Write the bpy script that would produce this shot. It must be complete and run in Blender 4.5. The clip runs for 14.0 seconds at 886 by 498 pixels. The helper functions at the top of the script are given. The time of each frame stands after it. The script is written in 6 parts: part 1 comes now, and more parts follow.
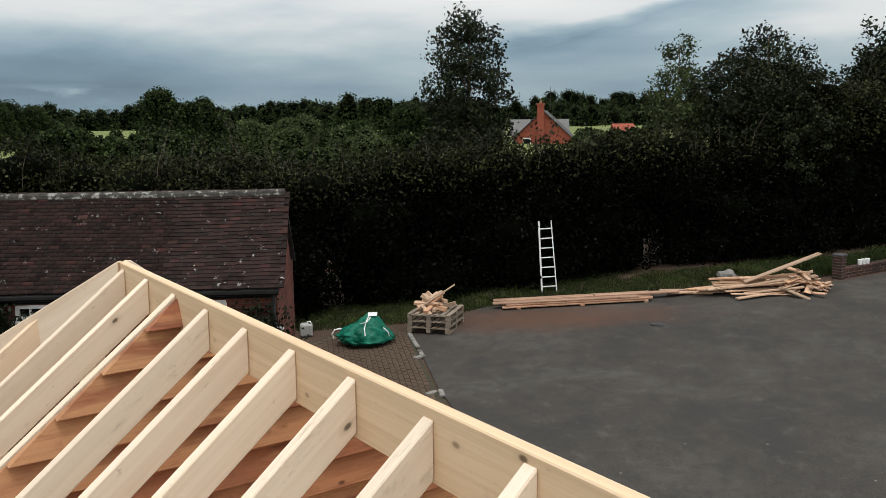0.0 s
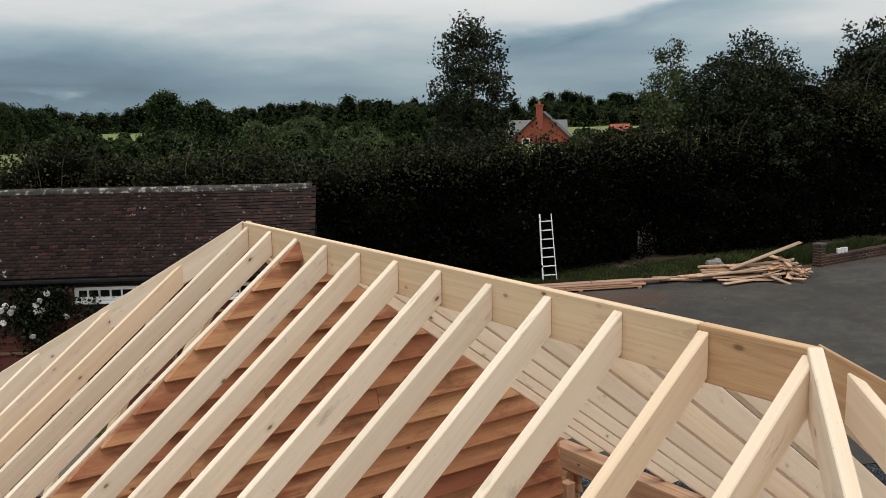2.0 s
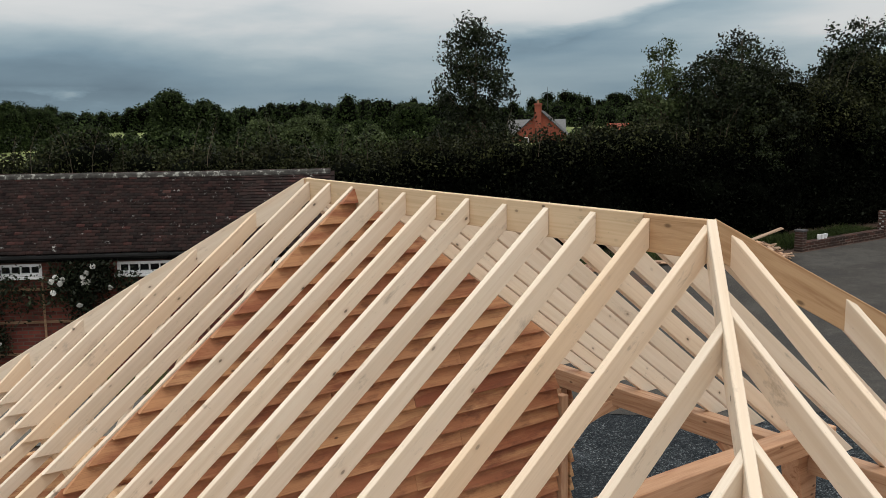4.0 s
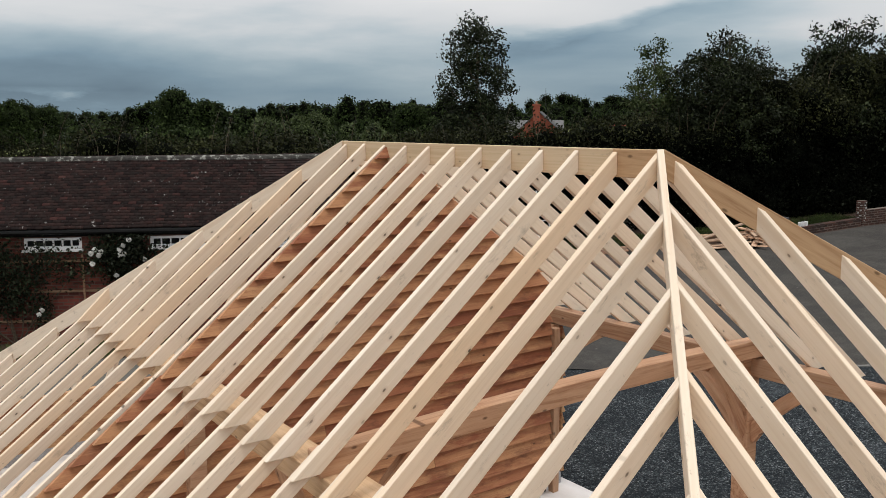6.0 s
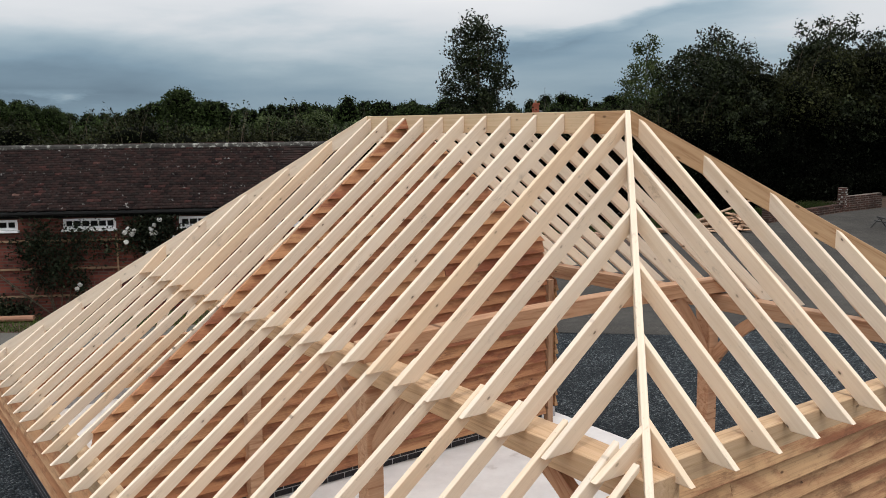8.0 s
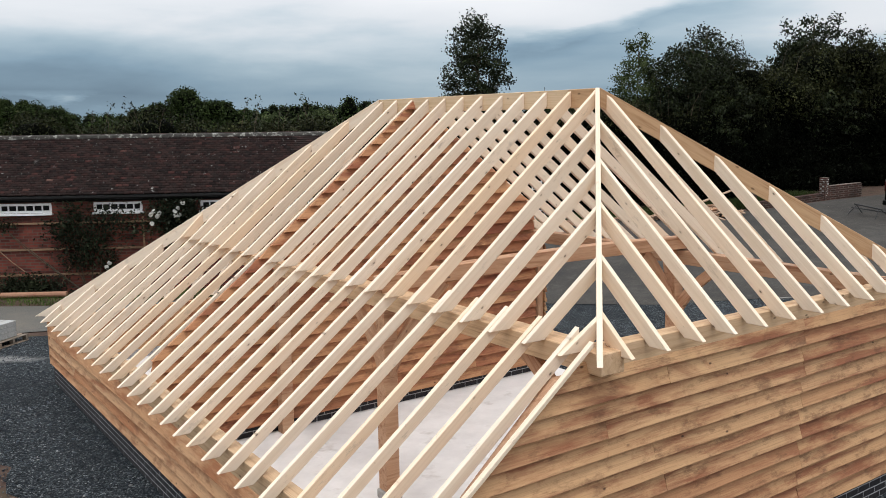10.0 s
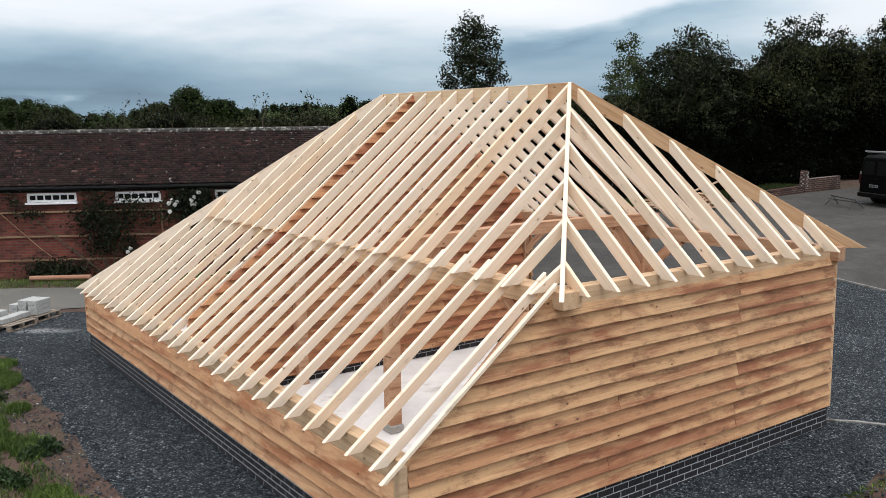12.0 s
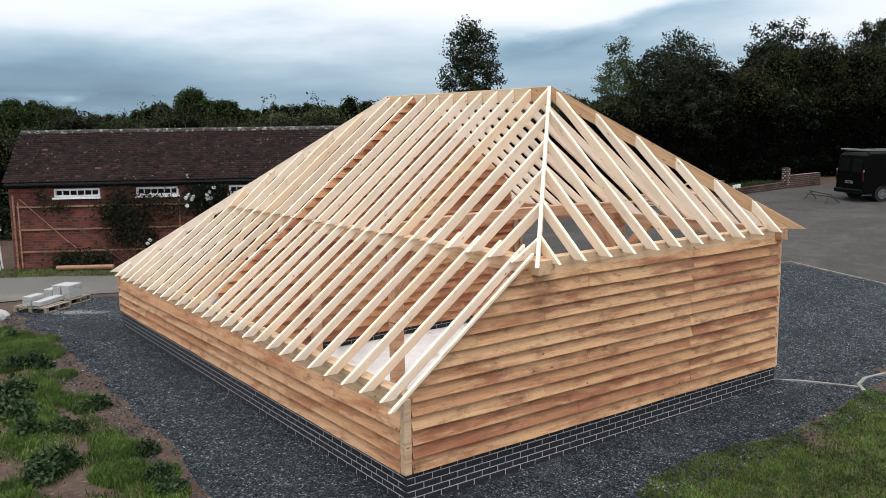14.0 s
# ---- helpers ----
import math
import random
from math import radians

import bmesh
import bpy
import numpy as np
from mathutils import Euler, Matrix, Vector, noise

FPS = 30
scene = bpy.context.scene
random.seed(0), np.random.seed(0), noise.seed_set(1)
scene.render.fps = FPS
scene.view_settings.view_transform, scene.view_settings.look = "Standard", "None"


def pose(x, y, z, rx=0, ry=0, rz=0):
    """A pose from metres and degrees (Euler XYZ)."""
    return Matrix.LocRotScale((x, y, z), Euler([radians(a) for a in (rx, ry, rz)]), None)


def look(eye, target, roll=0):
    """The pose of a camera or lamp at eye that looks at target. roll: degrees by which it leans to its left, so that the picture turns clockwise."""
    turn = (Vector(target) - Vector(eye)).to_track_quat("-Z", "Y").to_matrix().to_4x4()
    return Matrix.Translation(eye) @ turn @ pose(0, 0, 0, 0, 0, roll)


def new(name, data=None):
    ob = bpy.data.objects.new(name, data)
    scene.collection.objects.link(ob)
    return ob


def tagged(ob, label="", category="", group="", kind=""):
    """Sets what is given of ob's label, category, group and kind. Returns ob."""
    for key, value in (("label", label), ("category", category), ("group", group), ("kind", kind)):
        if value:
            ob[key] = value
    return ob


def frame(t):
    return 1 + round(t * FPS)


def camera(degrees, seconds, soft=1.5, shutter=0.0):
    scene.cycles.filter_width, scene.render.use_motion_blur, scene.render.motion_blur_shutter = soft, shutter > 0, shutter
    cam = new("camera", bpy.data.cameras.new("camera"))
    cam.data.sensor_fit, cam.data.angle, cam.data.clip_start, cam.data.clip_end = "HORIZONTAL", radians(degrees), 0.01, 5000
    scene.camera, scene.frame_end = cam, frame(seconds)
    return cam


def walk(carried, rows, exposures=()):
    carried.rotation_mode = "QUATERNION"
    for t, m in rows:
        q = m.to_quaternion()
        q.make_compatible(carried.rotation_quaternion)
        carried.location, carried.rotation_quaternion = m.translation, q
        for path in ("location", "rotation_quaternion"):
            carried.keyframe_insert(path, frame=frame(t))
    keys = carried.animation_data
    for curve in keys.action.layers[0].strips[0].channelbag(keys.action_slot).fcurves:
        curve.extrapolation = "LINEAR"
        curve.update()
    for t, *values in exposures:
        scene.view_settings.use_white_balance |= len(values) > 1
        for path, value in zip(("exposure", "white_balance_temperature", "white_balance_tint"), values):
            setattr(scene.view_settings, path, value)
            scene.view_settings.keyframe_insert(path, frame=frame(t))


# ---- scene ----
cam = camera(54.3, 14.0, 0.4)
PATH = [
    (0, (2.718, 1.894, 5.185), (3.863, 3.506, 4.882), -0.6),
    (0.5, (2.399, 1.533, 5.185), (3.544, 3.145, 4.884), -0.7),
    (1, (2.103, 1.237, 5.182), (3.248, 2.85, 4.883), -0.8),
    (1.5, (1.828, 0.971, 5.174), (2.975, 2.582, 4.875), -0.9),
    (2, (1.527, 0.644, 5.174), (2.674, 2.255, 4.874), -0.9),
    (2.5, (1.248, 0.341, 5.166), (2.395, 1.951, 4.865), -0.9),
    (3, (0.963, 0.036, 5.118), (2.11, 1.647, 4.816), -0.9),
    (3.5, (0.673, -0.253, 5.049), (1.821, 1.356, 4.747), -0.9),
    (4, (0.409, -0.581, 4.979), (1.559, 1.028, 4.68), -0.8),
    (6.5, (-0.994, -2.157, 4.604), (0.161, -0.551, 4.311), -0.5),
    (7, (-1.274, -2.489, 4.529), (-0.118, -0.883, 4.237), -0.6),
    (7.5, (-1.526, -2.803, 4.456), (-0.37, -1.197, 4.163), -0.6),
    (8, (-1.786, -3.115, 4.397), (-0.631, -1.508, 4.105), -0.7),
    (8.5, (-2.064, -3.455, 4.337), (-0.909, -1.848, 4.045), -0.7),
    (11, (-3.24, -5.124, 4.047), (-2.088, -3.515, 3.758), -0.8),
    (11.5, (-3.478, -5.465, 4.027), (-2.324, -3.858, 3.736), -0.8),
    (12, (-3.701, -5.818, 4.01), (-2.548, -4.21, 3.719), -0.8),
    (12.5, (-3.89, -6.152, 4.003), (-2.738, -4.542, 3.713), -0.8),
    (13, (-4.147, -6.492, 3.998), (-2.994, -4.883, 3.708), -0.8),
    (13.5, (-4.386, -6.858, 3.997), (-3.234, -5.25, 3.705), -0.8),
    (14, (-4.67, -7.226, 3.987), (-3.517, -5.618, 3.697), -0.9),
]
walk(cam, [(t, look(eye, target, roll)) for t, eye, target, roll in PATH], [(0, -0.64, 6560, 10), (3, -0.85, 6580, 10), (7, -0.76, 6450, 12), (8.5, -0.66, 6370, 12), (11, -0.46, 6270, 12), (14, -0.28, 6190, 12)])

# ---- world, sun, exposure ----
scene.view_settings.exposure = 0.0
SUN_EL, SUN_AZ = 72.0, 214.0
world = bpy.data.worlds.new("sky")
scene.world = world
world.use_nodes = True
wt = world.node_tree
wt.nodes.clear()


def set_up(n, operation="", data_type="", blend_type="", feature="", interpolation_type=""):
    """Sets what is given of a node's modes."""
    if operation:
        n.operation = operation
    if data_type:
        n.data_type = data_type
    if blend_type:
        n.blend_type = blend_type
    if feature:
        n.feature = feature
    if interpolation_type:
        n.interpolation_type = interpolation_type
    return n


def wnode(kind, **modes):
    return set_up(wt.nodes.new(kind), **modes)


def ramp_set(node, stops):
    el = node.color_ramp.elements
    while len(el) < len(stops):
        el.new(0.5)
    for e, (p, c) in zip(el, stops):
        e.position, e.color = p, (*c, 1.0)


G0 = lambda v: (v, v, v)
w_out = wnode("ShaderNodeOutputWorld")
w_bg = wnode("ShaderNodeBackground")
w_sky = wnode("ShaderNodeTexSky")
w_sky.sky_type = "NISHITA"
w_sky.sun_disc = False
w_sky.sun_elevation, w_sky.sun_rotation = radians(SUN_EL), radians(SUN_AZ)
w_co = wnode("ShaderNodeTexCoord")
w_map = wnode("ShaderNodeMapping")
w_map.inputs["Scale"].default_value = (1.0, 1.0, 5.5)
w_map.inputs["Location"].default_value = (0.0, 0.0, 0.0)
w_map.inputs["Rotation"].default_value = (0.05, -0.04, 0.0)
w_noise = wnode("ShaderNodeTexNoise")
w_noise.inputs["Scale"].default_value = 2.0
w_noise.inputs["Detail"].default_value = 6.0
w_noise.inputs["Roughness"].default_value = 0.46
w_noise.inputs["Distortion"].default_value = 0.25
w_sep = wnode("ShaderNodeSeparateXYZ")
w_dotted = wnode("ShaderNodeVectorMath", operation="DOT_PRODUCT")
w_dotted.inputs[1].default_value = (0.8156, -0.5786, 0.0)
wt.links.new(w_co.outputs["Generated"], w_dotted.inputs[0])
w_add = wnode("ShaderNodeMath", operation="MULTIPLY_ADD")
w_add.inputs[1].default_value = 0.78
w_cap = wnode("ShaderNodeMapRange")
for w_i, w_v in ((1, 0.035), (2, 0.14), (3, 0.205), (4, 0.52)):
    w_cap.inputs[w_i].default_value = w_v
w_east = wnode("ShaderNodeMapRange", interpolation_type="SMOOTHSTEP")
for w_i, w_v in ((1, -0.30), (2, 0.10), (3, -0.04), (4, 0.03)):
    w_east.inputs[w_i].default_value = w_v
w_tot = wnode("ShaderNodeMath", operation="ADD")
w_up = wnode("ShaderNodeMapRange")
for w_i, w_v in ((1, 0.0), (2, 1.0), (3, 1.42), (4, 3.6)):
    w_up.inputs[w_i].default_value = w_v
w_bright = wnode("ShaderNodeVectorMath", operation="SCALE")
w_ramp = wnode("ShaderNodeValToRGB")
ramp_set(w_ramp, [(0.36, (0.145, 0.22, 0.29)), (0.50, (0.25, 0.365, 0.45)), (0.62, (0.385, 0.50, 0.565)), (0.72, (0.57, 0.655, 0.695)), (0.80, (0.76, 0.79, 0.80)), (0.95, (0.87, 0.88, 0.875))])
w_dim = wnode("ShaderNodeVectorMath", operation="SCALE")
w_dim.inputs["Scale"].default_value = 0.10
w_mix = wnode("ShaderNodeMix", data_type="RGBA")
w_mix.inputs[0].default_value = 0.9
wt.links.new(w_co.outputs["Generated"], w_map.inputs["Vector"])
wt.links.new(w_map.outputs[0], w_noise.inputs["Vector"])
wt.links.new(w_co.outputs["Generated"], w_sep.inputs[0])
wt.links.new(w_sep.outputs["Z"], w_cap.inputs[0])
wt.links.new(w_dotted.outputs["Value"], w_east.inputs[0])
wt.links.new(w_cap.outputs[0], w_tot.inputs[0])
wt.links.new(w_east.outputs[0], w_tot.inputs[1])
w_map2 = wnode("ShaderNodeMapping")
w_map2.inputs["Scale"].default_value = (1.0, 1.0, 4.0)
w_fine = wnode("ShaderNodeTexNoise")
w_fine.inputs["Scale"].default_value = 6.0
w_fine.inputs["Detail"].default_value = 7.0
w_fine.inputs["Roughness"].default_value = 0.55
w_blend = wnode("ShaderNodeMath", operation="MULTIPLY_ADD")
w_blend.inputs[1].default_value = 0.24
w_less = wnode("ShaderNodeMath", operation="SUBTRACT")
w_less.inputs[1].default_value = 0.12
wt.links.new(w_co.outputs["Generated"], w_map2.inputs["Vector"])
wt.links.new(w_map2.outputs[0], w_fine.inputs["Vector"])
wt.links.new(w_fine.outputs[0], w_blend.inputs[0])
wt.links.new(w_noise.outputs[0], w_blend.inputs[2])
wt.links.new(w_blend.outputs[0], w_less.inputs[0])
wt.links.new(w_less.outputs[0], w_add.inputs[0])
wt.links.new(w_tot.outputs[0], w_add.inputs[2])
# a slate-blue rain band low in one quarter of the sky
w_west = wnode("ShaderNodeMapRange", interpolation_type="SMOOTHSTEP")
for w_i, w_v in ((1, -0.34), (2, 0.06), (3, 1.0), (4, 0.1)):
    w_west.inputs[w_i].default_value = w_v
w_band = wnode("ShaderNodeMath", operation="MULTIPLY_ADD")
w_band.inputs[1].default_value = 0.09
w_low = wnode("ShaderNodeValToRGB")
ramp_set(w_low, [(0.012, (0, 0, 0)), (0.035, (0.7, 0.7, 0.7)), (0.06, (1, 1, 1)), (0.08, (0.5, 0.5, 0.5)), (0.105, (0, 0, 0))])
w_mul = wnode("ShaderNodeMath", operation="MULTIPLY")
w_sub = wnode("ShaderNodeMath", operation="MULTIPLY_ADD")
w_sub.inputs[1].default_value = -0.19
wt.links.new(w_dotted.outputs["Value"], w_west.inputs[0])
wt.links.new(w_noise.outputs[0], w_band.inputs[0])
wt.links.new(w_sep.outputs["Z"], w_band.inputs[2])
w_off = wnode("ShaderNodeMath", operation="SUBTRACT")
w_off.inputs[1].default_value = 0.045
wt.links.new(w_band.outputs[0], w_off.inputs[0])
wt.links.new(w_off.outputs[0], w_low.inputs[0])
wt.links.new(w_low.outputs[0], w_mul.inputs[0])
wt.links.new(w_west.outputs[0], w_mul.inputs[1])
wt.links.new(w_mul.outputs[0], w_sub.inputs[0])
wt.links.new(w_add.outputs[0], w_sub.inputs[2])
# the slanting dark underside of one cloud, and thin bright streaks low down
w_slant = wnode("ShaderNodeMath", operation="MULTIPLY_ADD")
w_slant.inputs[1].default_value = -0.19
wt.links.new(w_dotted.outputs["Value"], w_slant.inputs[0])
wt.links.new(w_sep.outputs["Z"], w_slant.inputs[2])
w_wob = wnode("ShaderNodeMath", operation="MULTIPLY_ADD")
w_wob.inputs[1].default_value = 0.05
wt.links.new(w_fine.outputs[0], w_wob.inputs[0])
wt.links.new(w_slant.outputs[0], w_wob.inputs[2])
w_edge = wnode("ShaderNodeMapRange")
for w_i, w_v in ((1, 0.030), (2, 0.110), (3, 0.0), (4, 1.0)):
    w_edge.inputs[w_i].default_value = w_v
wt.links.new(w_wob.outputs[0], w_edge.inputs[0])
w_under = wnode("ShaderNodeValToRGB")
ramp_set(w_under, [(0.2, G0(0.0)), (0.5, G0(0.4)), (0.68, G0(1.0)), (0.76, G0(0.7)), (0.9, G0(0.0))])
wt.links.new(w_edge.outputs[0], w_under.inputs[0])
w_from = wnode("ShaderNodeMapRange", interpolation_type="SMOOTHSTEP")
for w_i, w_v in ((1, 0.02), (2, 0.10), (3, 0.0), (4, -0.19)):
    w_from.inputs[w_i].default_value = w_v
wt.links.new(w_dotted.outputs["Value"], w_from.inputs[0])
w_cloud = wnode("ShaderNodeMath", operation="MULTIPLY_ADD")
wt.links.new(w_under.outputs[0], w_cloud.inputs[0])
wt.links.new(w_from.outputs[0], w_cloud.inputs[1])
wt.links.new(w_sub.outputs[0], w_cloud.inputs[2])
w_strip = wnode("ShaderNodeValToRGB")
ramp_set(w_strip, [(0.018, G0(0.0)), (0.026, G0(1.0)), (0.030, G0(0.9)), (0.038, G0(0.0))])
wt.links.new(w_sep.outputs["Z"], w_strip.inputs[0])
w_gap = wnode("ShaderNodeMapRange", interpolation_type="SMOOTHSTEP")
for w_i, w_v in ((1, -0.36), (2, -0.28), (3, 0.42), (4, 0.0)):
    w_gap.inputs[w_i].default_value = w_v
wt.links.new(w_dotted.outputs["Value"], w_gap.inputs[0])
w_broken = wnode("ShaderNodeMath", operation="MULTIPLY")
w_patch = wnode("ShaderNodeMapRange")
for w_i, w_v in ((1, 0.42), (2, 0.6), (3, 0.0), (4, 1.0)):
    w_patch.inputs[w_i].default_value = w_v
wt.links.new(w_fine.outputs[0], w_patch.inputs[0])
wt.links.new(w_patch.outputs[0], w_broken.inputs[0])
wt.links.new(w_gap.outputs[0], w_broken.inputs[1])
w_lit = wnode("ShaderNodeMath", operation="MULTIPLY_ADD")
wt.links.new(w_strip.outputs[0], w_lit.inputs[0])
wt.links.new(w_broken.outputs[0], w_lit.inputs[1])
wt.links.new(w_cloud.outputs[0], w_lit.inputs[2])
wt.links.new(w_lit.outputs[0], w_ramp.inputs[0])
wt.links.new(w_sky.outputs[0], w_dim.inputs[0])
wt.links.new(w_dim.outputs[0], w_mix.inputs[6])
wt.links.new(w_sep.outputs["Z"], w_up.inputs[0])
wt.links.new(w_ramp.outputs[0], w_bright.inputs[0])
wt.links.new(w_up.outputs[0], w_bright.inputs["Scale"])
wt.links.new(w_bright.outputs[0], w_mix.inputs[7])
wt.links.new(w_mix.outputs[2], w_bg.inputs[0])
wt.links.new(w_bg.outputs[0], w_out.inputs[0])
w_bg.inputs[1].default_value = 0.95

sun = new("sun", bpy.data.lights.new("sun", "SUN"))
sun.data.energy, sun.data.angle, sun.data.color = 1.8, radians(16), (1.0, 0.95, 0.88)
sun.matrix_world = look((0, 0, 30), (30 * math.cos(radians(SUN_EL)) * 0.55, 30 * math.cos(radians(SUN_EL)) * 0.83, 30 - 30 * math.sin(radians(SUN_EL))))


# ---- materials ----
def material(name, rough=0.7, metal=0.0, spec=0.5):
    m = bpy.data.materials.new(name)
    m.use_nodes = True
    b = m.node_tree.nodes["Principled BSDF"]
    b.inputs["Roughness"].default_value = rough
    b.inputs["Metallic"].default_value = metal
    b.inputs["Specular IOR Level"].default_value = spec
    return m, m.node_tree, b


class Nodes:
    """Short hand for building a node tree."""

    def __init__(self, tree):
        self.t = tree

    def n(self, kind, **modes):
        return set_up(self.t.nodes.new(kind), **modes)

    def link(self, a, b):
        self.t.links.new(a, b)

    def coords(self, scale=(1, 1, 1), spread=0.0, space="Object"):
        """Object coordinates, scaled, and shifted by the object's own random number."""
        co = self.n("ShaderNodeTexCoord")
        mp = self.n("ShaderNodeMapping")
        mp.inputs["Scale"].default_value = scale
        src = co.outputs[space]
        if spread:
            info = self.n("ShaderNodeObjectInfo")
            mul = self.n("ShaderNodeMath", operation="MULTIPLY")
            mul.inputs[1].default_value = spread
            add = self.n("ShaderNodeVectorMath", operation="ADD")
            self.link(info.outputs["Random"], mul.inputs[0])
            self.link(src, add.inputs[0])
            self.link(mul.outputs[0], add.inputs[1])
            src = add.outputs[0]
        self.link(src, mp.inputs["Vector"])
        return mp.outputs[0]

    def noise(self, vec, scale, detail=4.0, rough=0.55, distort=0.0):
        node = self.n("ShaderNodeTexNoise")
        node.inputs["Scale"].default_value = scale
        node.inputs["Detail"].default_value = detail
        node.inputs["Roughness"].default_value = rough
        node.inputs["Distortion"].default_value = distort
        self.link(vec, node.inputs["Vector"])
        return node.outputs[0]

    def voronoi(self, vec, scale, feature="F1", out="Distance"):
        node = self.n("ShaderNodeTexVoronoi", feature=feature)
        node.inputs["Scale"].default_value = scale
        self.link(vec, node.inputs["Vector"])
        return node.outputs[out]

    def knots(self, along, across, spread):
        """Cells laid out on the broad face of a timber: distance to the nearest knot, and a number for each."""
        sep = self.n("ShaderNodeSeparateXYZ")
        self.link(self.coords((along, 1.0, across), spread), sep.inputs[0])
        flat = self.n("ShaderNodeCombineXYZ")
        self.link(sep.outputs["X"], flat.inputs[0])
        self.link(sep.outputs["Z"], flat.inputs[1])
        node = self.n("ShaderNodeTexVoronoi")
        node.voronoi_dimensions = "2D"
        node.inputs["Scale"].default_value = 0.85
        self.link(flat.outputs[0], node.inputs["Vector"])
        num = self.n("ShaderNodeSeparateColor")
        self.link(node.outputs["Color"], num.inputs[0])
        return node.outputs["Distance"], num.outputs[0]

    def ramp(self, fac, stops):
        node = self.n("ShaderNodeValToRGB")
        ramp_set(node, stops)
        self.link(fac, node.inputs[0])
        return node.outputs[0]

    def mix(self, fac, a, b, kind="MIX"):
        node = self.n("ShaderNodeMix", data_type="RGBA", blend_type=kind)
        for value, socket in ((fac, node.inputs[0]), (a, node.inputs[6]), (b, node.inputs[7])):
            if isinstance(value, (int, float)):
                socket.default_value = value
            elif isinstance(value, tuple):
                socket.default_value = (*value, 1.0)
            else:
                self.link(value, socket)
        return node.outputs[2]

    def bump(self, height, bsdf, strength=0.4, distance=0.01):
        node = self.n("ShaderNodeBump")
        node.inputs["Strength"].default_value = strength
        node.inputs["Distance"].default_value = distance
        self.link(height, node.inputs["Height"])
        self.link(node.outputs[0], bsdf.inputs["Normal"])


G3 = lambda v: (v, v, v)


def knotted(k, c, dark, rare, size):
    """Sparse knots: only some cells of a stretched cell pattern carry one."""
    kn, num = k.knots(4.2, 9.0, 23.0)
    some = k.ramp(num, [(rare, G3(0.0)), (rare + 0.02, G3(1.0))])
    spot = k.ramp(kn, [(size * 0.6, G3(0.85)), (size * 1.5, G3(0.0))])
    return k.mix(k.mix(1.0, some, spot, "MULTIPLY"), c, tuple(0.4 * a for a in dark))


def board_wood(name, tones, red, dark, rough=0.7, reds=0.55):
    """Freshly sawn oak boarding: tone from board to board, long red-brown bands, fine grain and blotchy sap stains."""
    m, t, b = material(name, rough, 0, 0.25)
    k = Nodes(t)
    info = k.n("ShaderNodeObjectInfo")
    c = k.ramp(info.outputs["Random"], [(0.0, tones[0]), (0.18, tones[1]), (0.34, tones[0]), (0.5, tones[1]), (0.58, tones[2]), (0.63, tones[3]), (0.70, tones[0]), (0.88, tones[1]), (1.0, tones[2])])
    band = k.noise(k.coords((0.5, 3.2, 3.2), 37.0), 1.3, 8, 0.66, 0.5)
    c = k.mix(k.ramp(band, [(reds, G3(0.0)), (reds + 0.13, G3(0.9))]), c, red)
    grain = k.noise(k.coords((0.6, 42.0, 42.0), 11.0), 2.2, 5, 0.65, 0.4)
    c = k.mix(k.ramp(grain, [(0.36, G3(0.28)), (0.52, G3(0.0))]), c, dark)
    blot = k.noise(k.coords((1.5, 4.0, 4.0), 5.0), 1.8, 9, 0.68)
    c = k.mix(k.ramp(blot, [(0.36, G3(0.65)), (0.47, G3(0.0))]), c, dark)
    mark = k.noise(k.coords((7.0, 9.0, 9.0), 3.0), 1.6, 6, 0.7)
    c = k.mix(k.ramp(mark, [(0.34, G3(0.3)), (0.44, G3(0.0))]), c, red)
    pale = k.noise(k.coords((0.9, 6.0, 6.0), 19.0), 2.0, 6, 0.65)
    c = k.mix(k.ramp(pale, [(0.54, G3(0.0)), (0.70, G3(0.5))]), c, tuple(min(0.85, 1.18 * a) for a in tones[0]))
    c = knotted(k, c, dark, 0.93, 0.06)
    k.link(c, b.inputs["Base Color"])
    k.bump(k.mix(0.5, grain, mark), b, 0.4, 0.004)
    return m


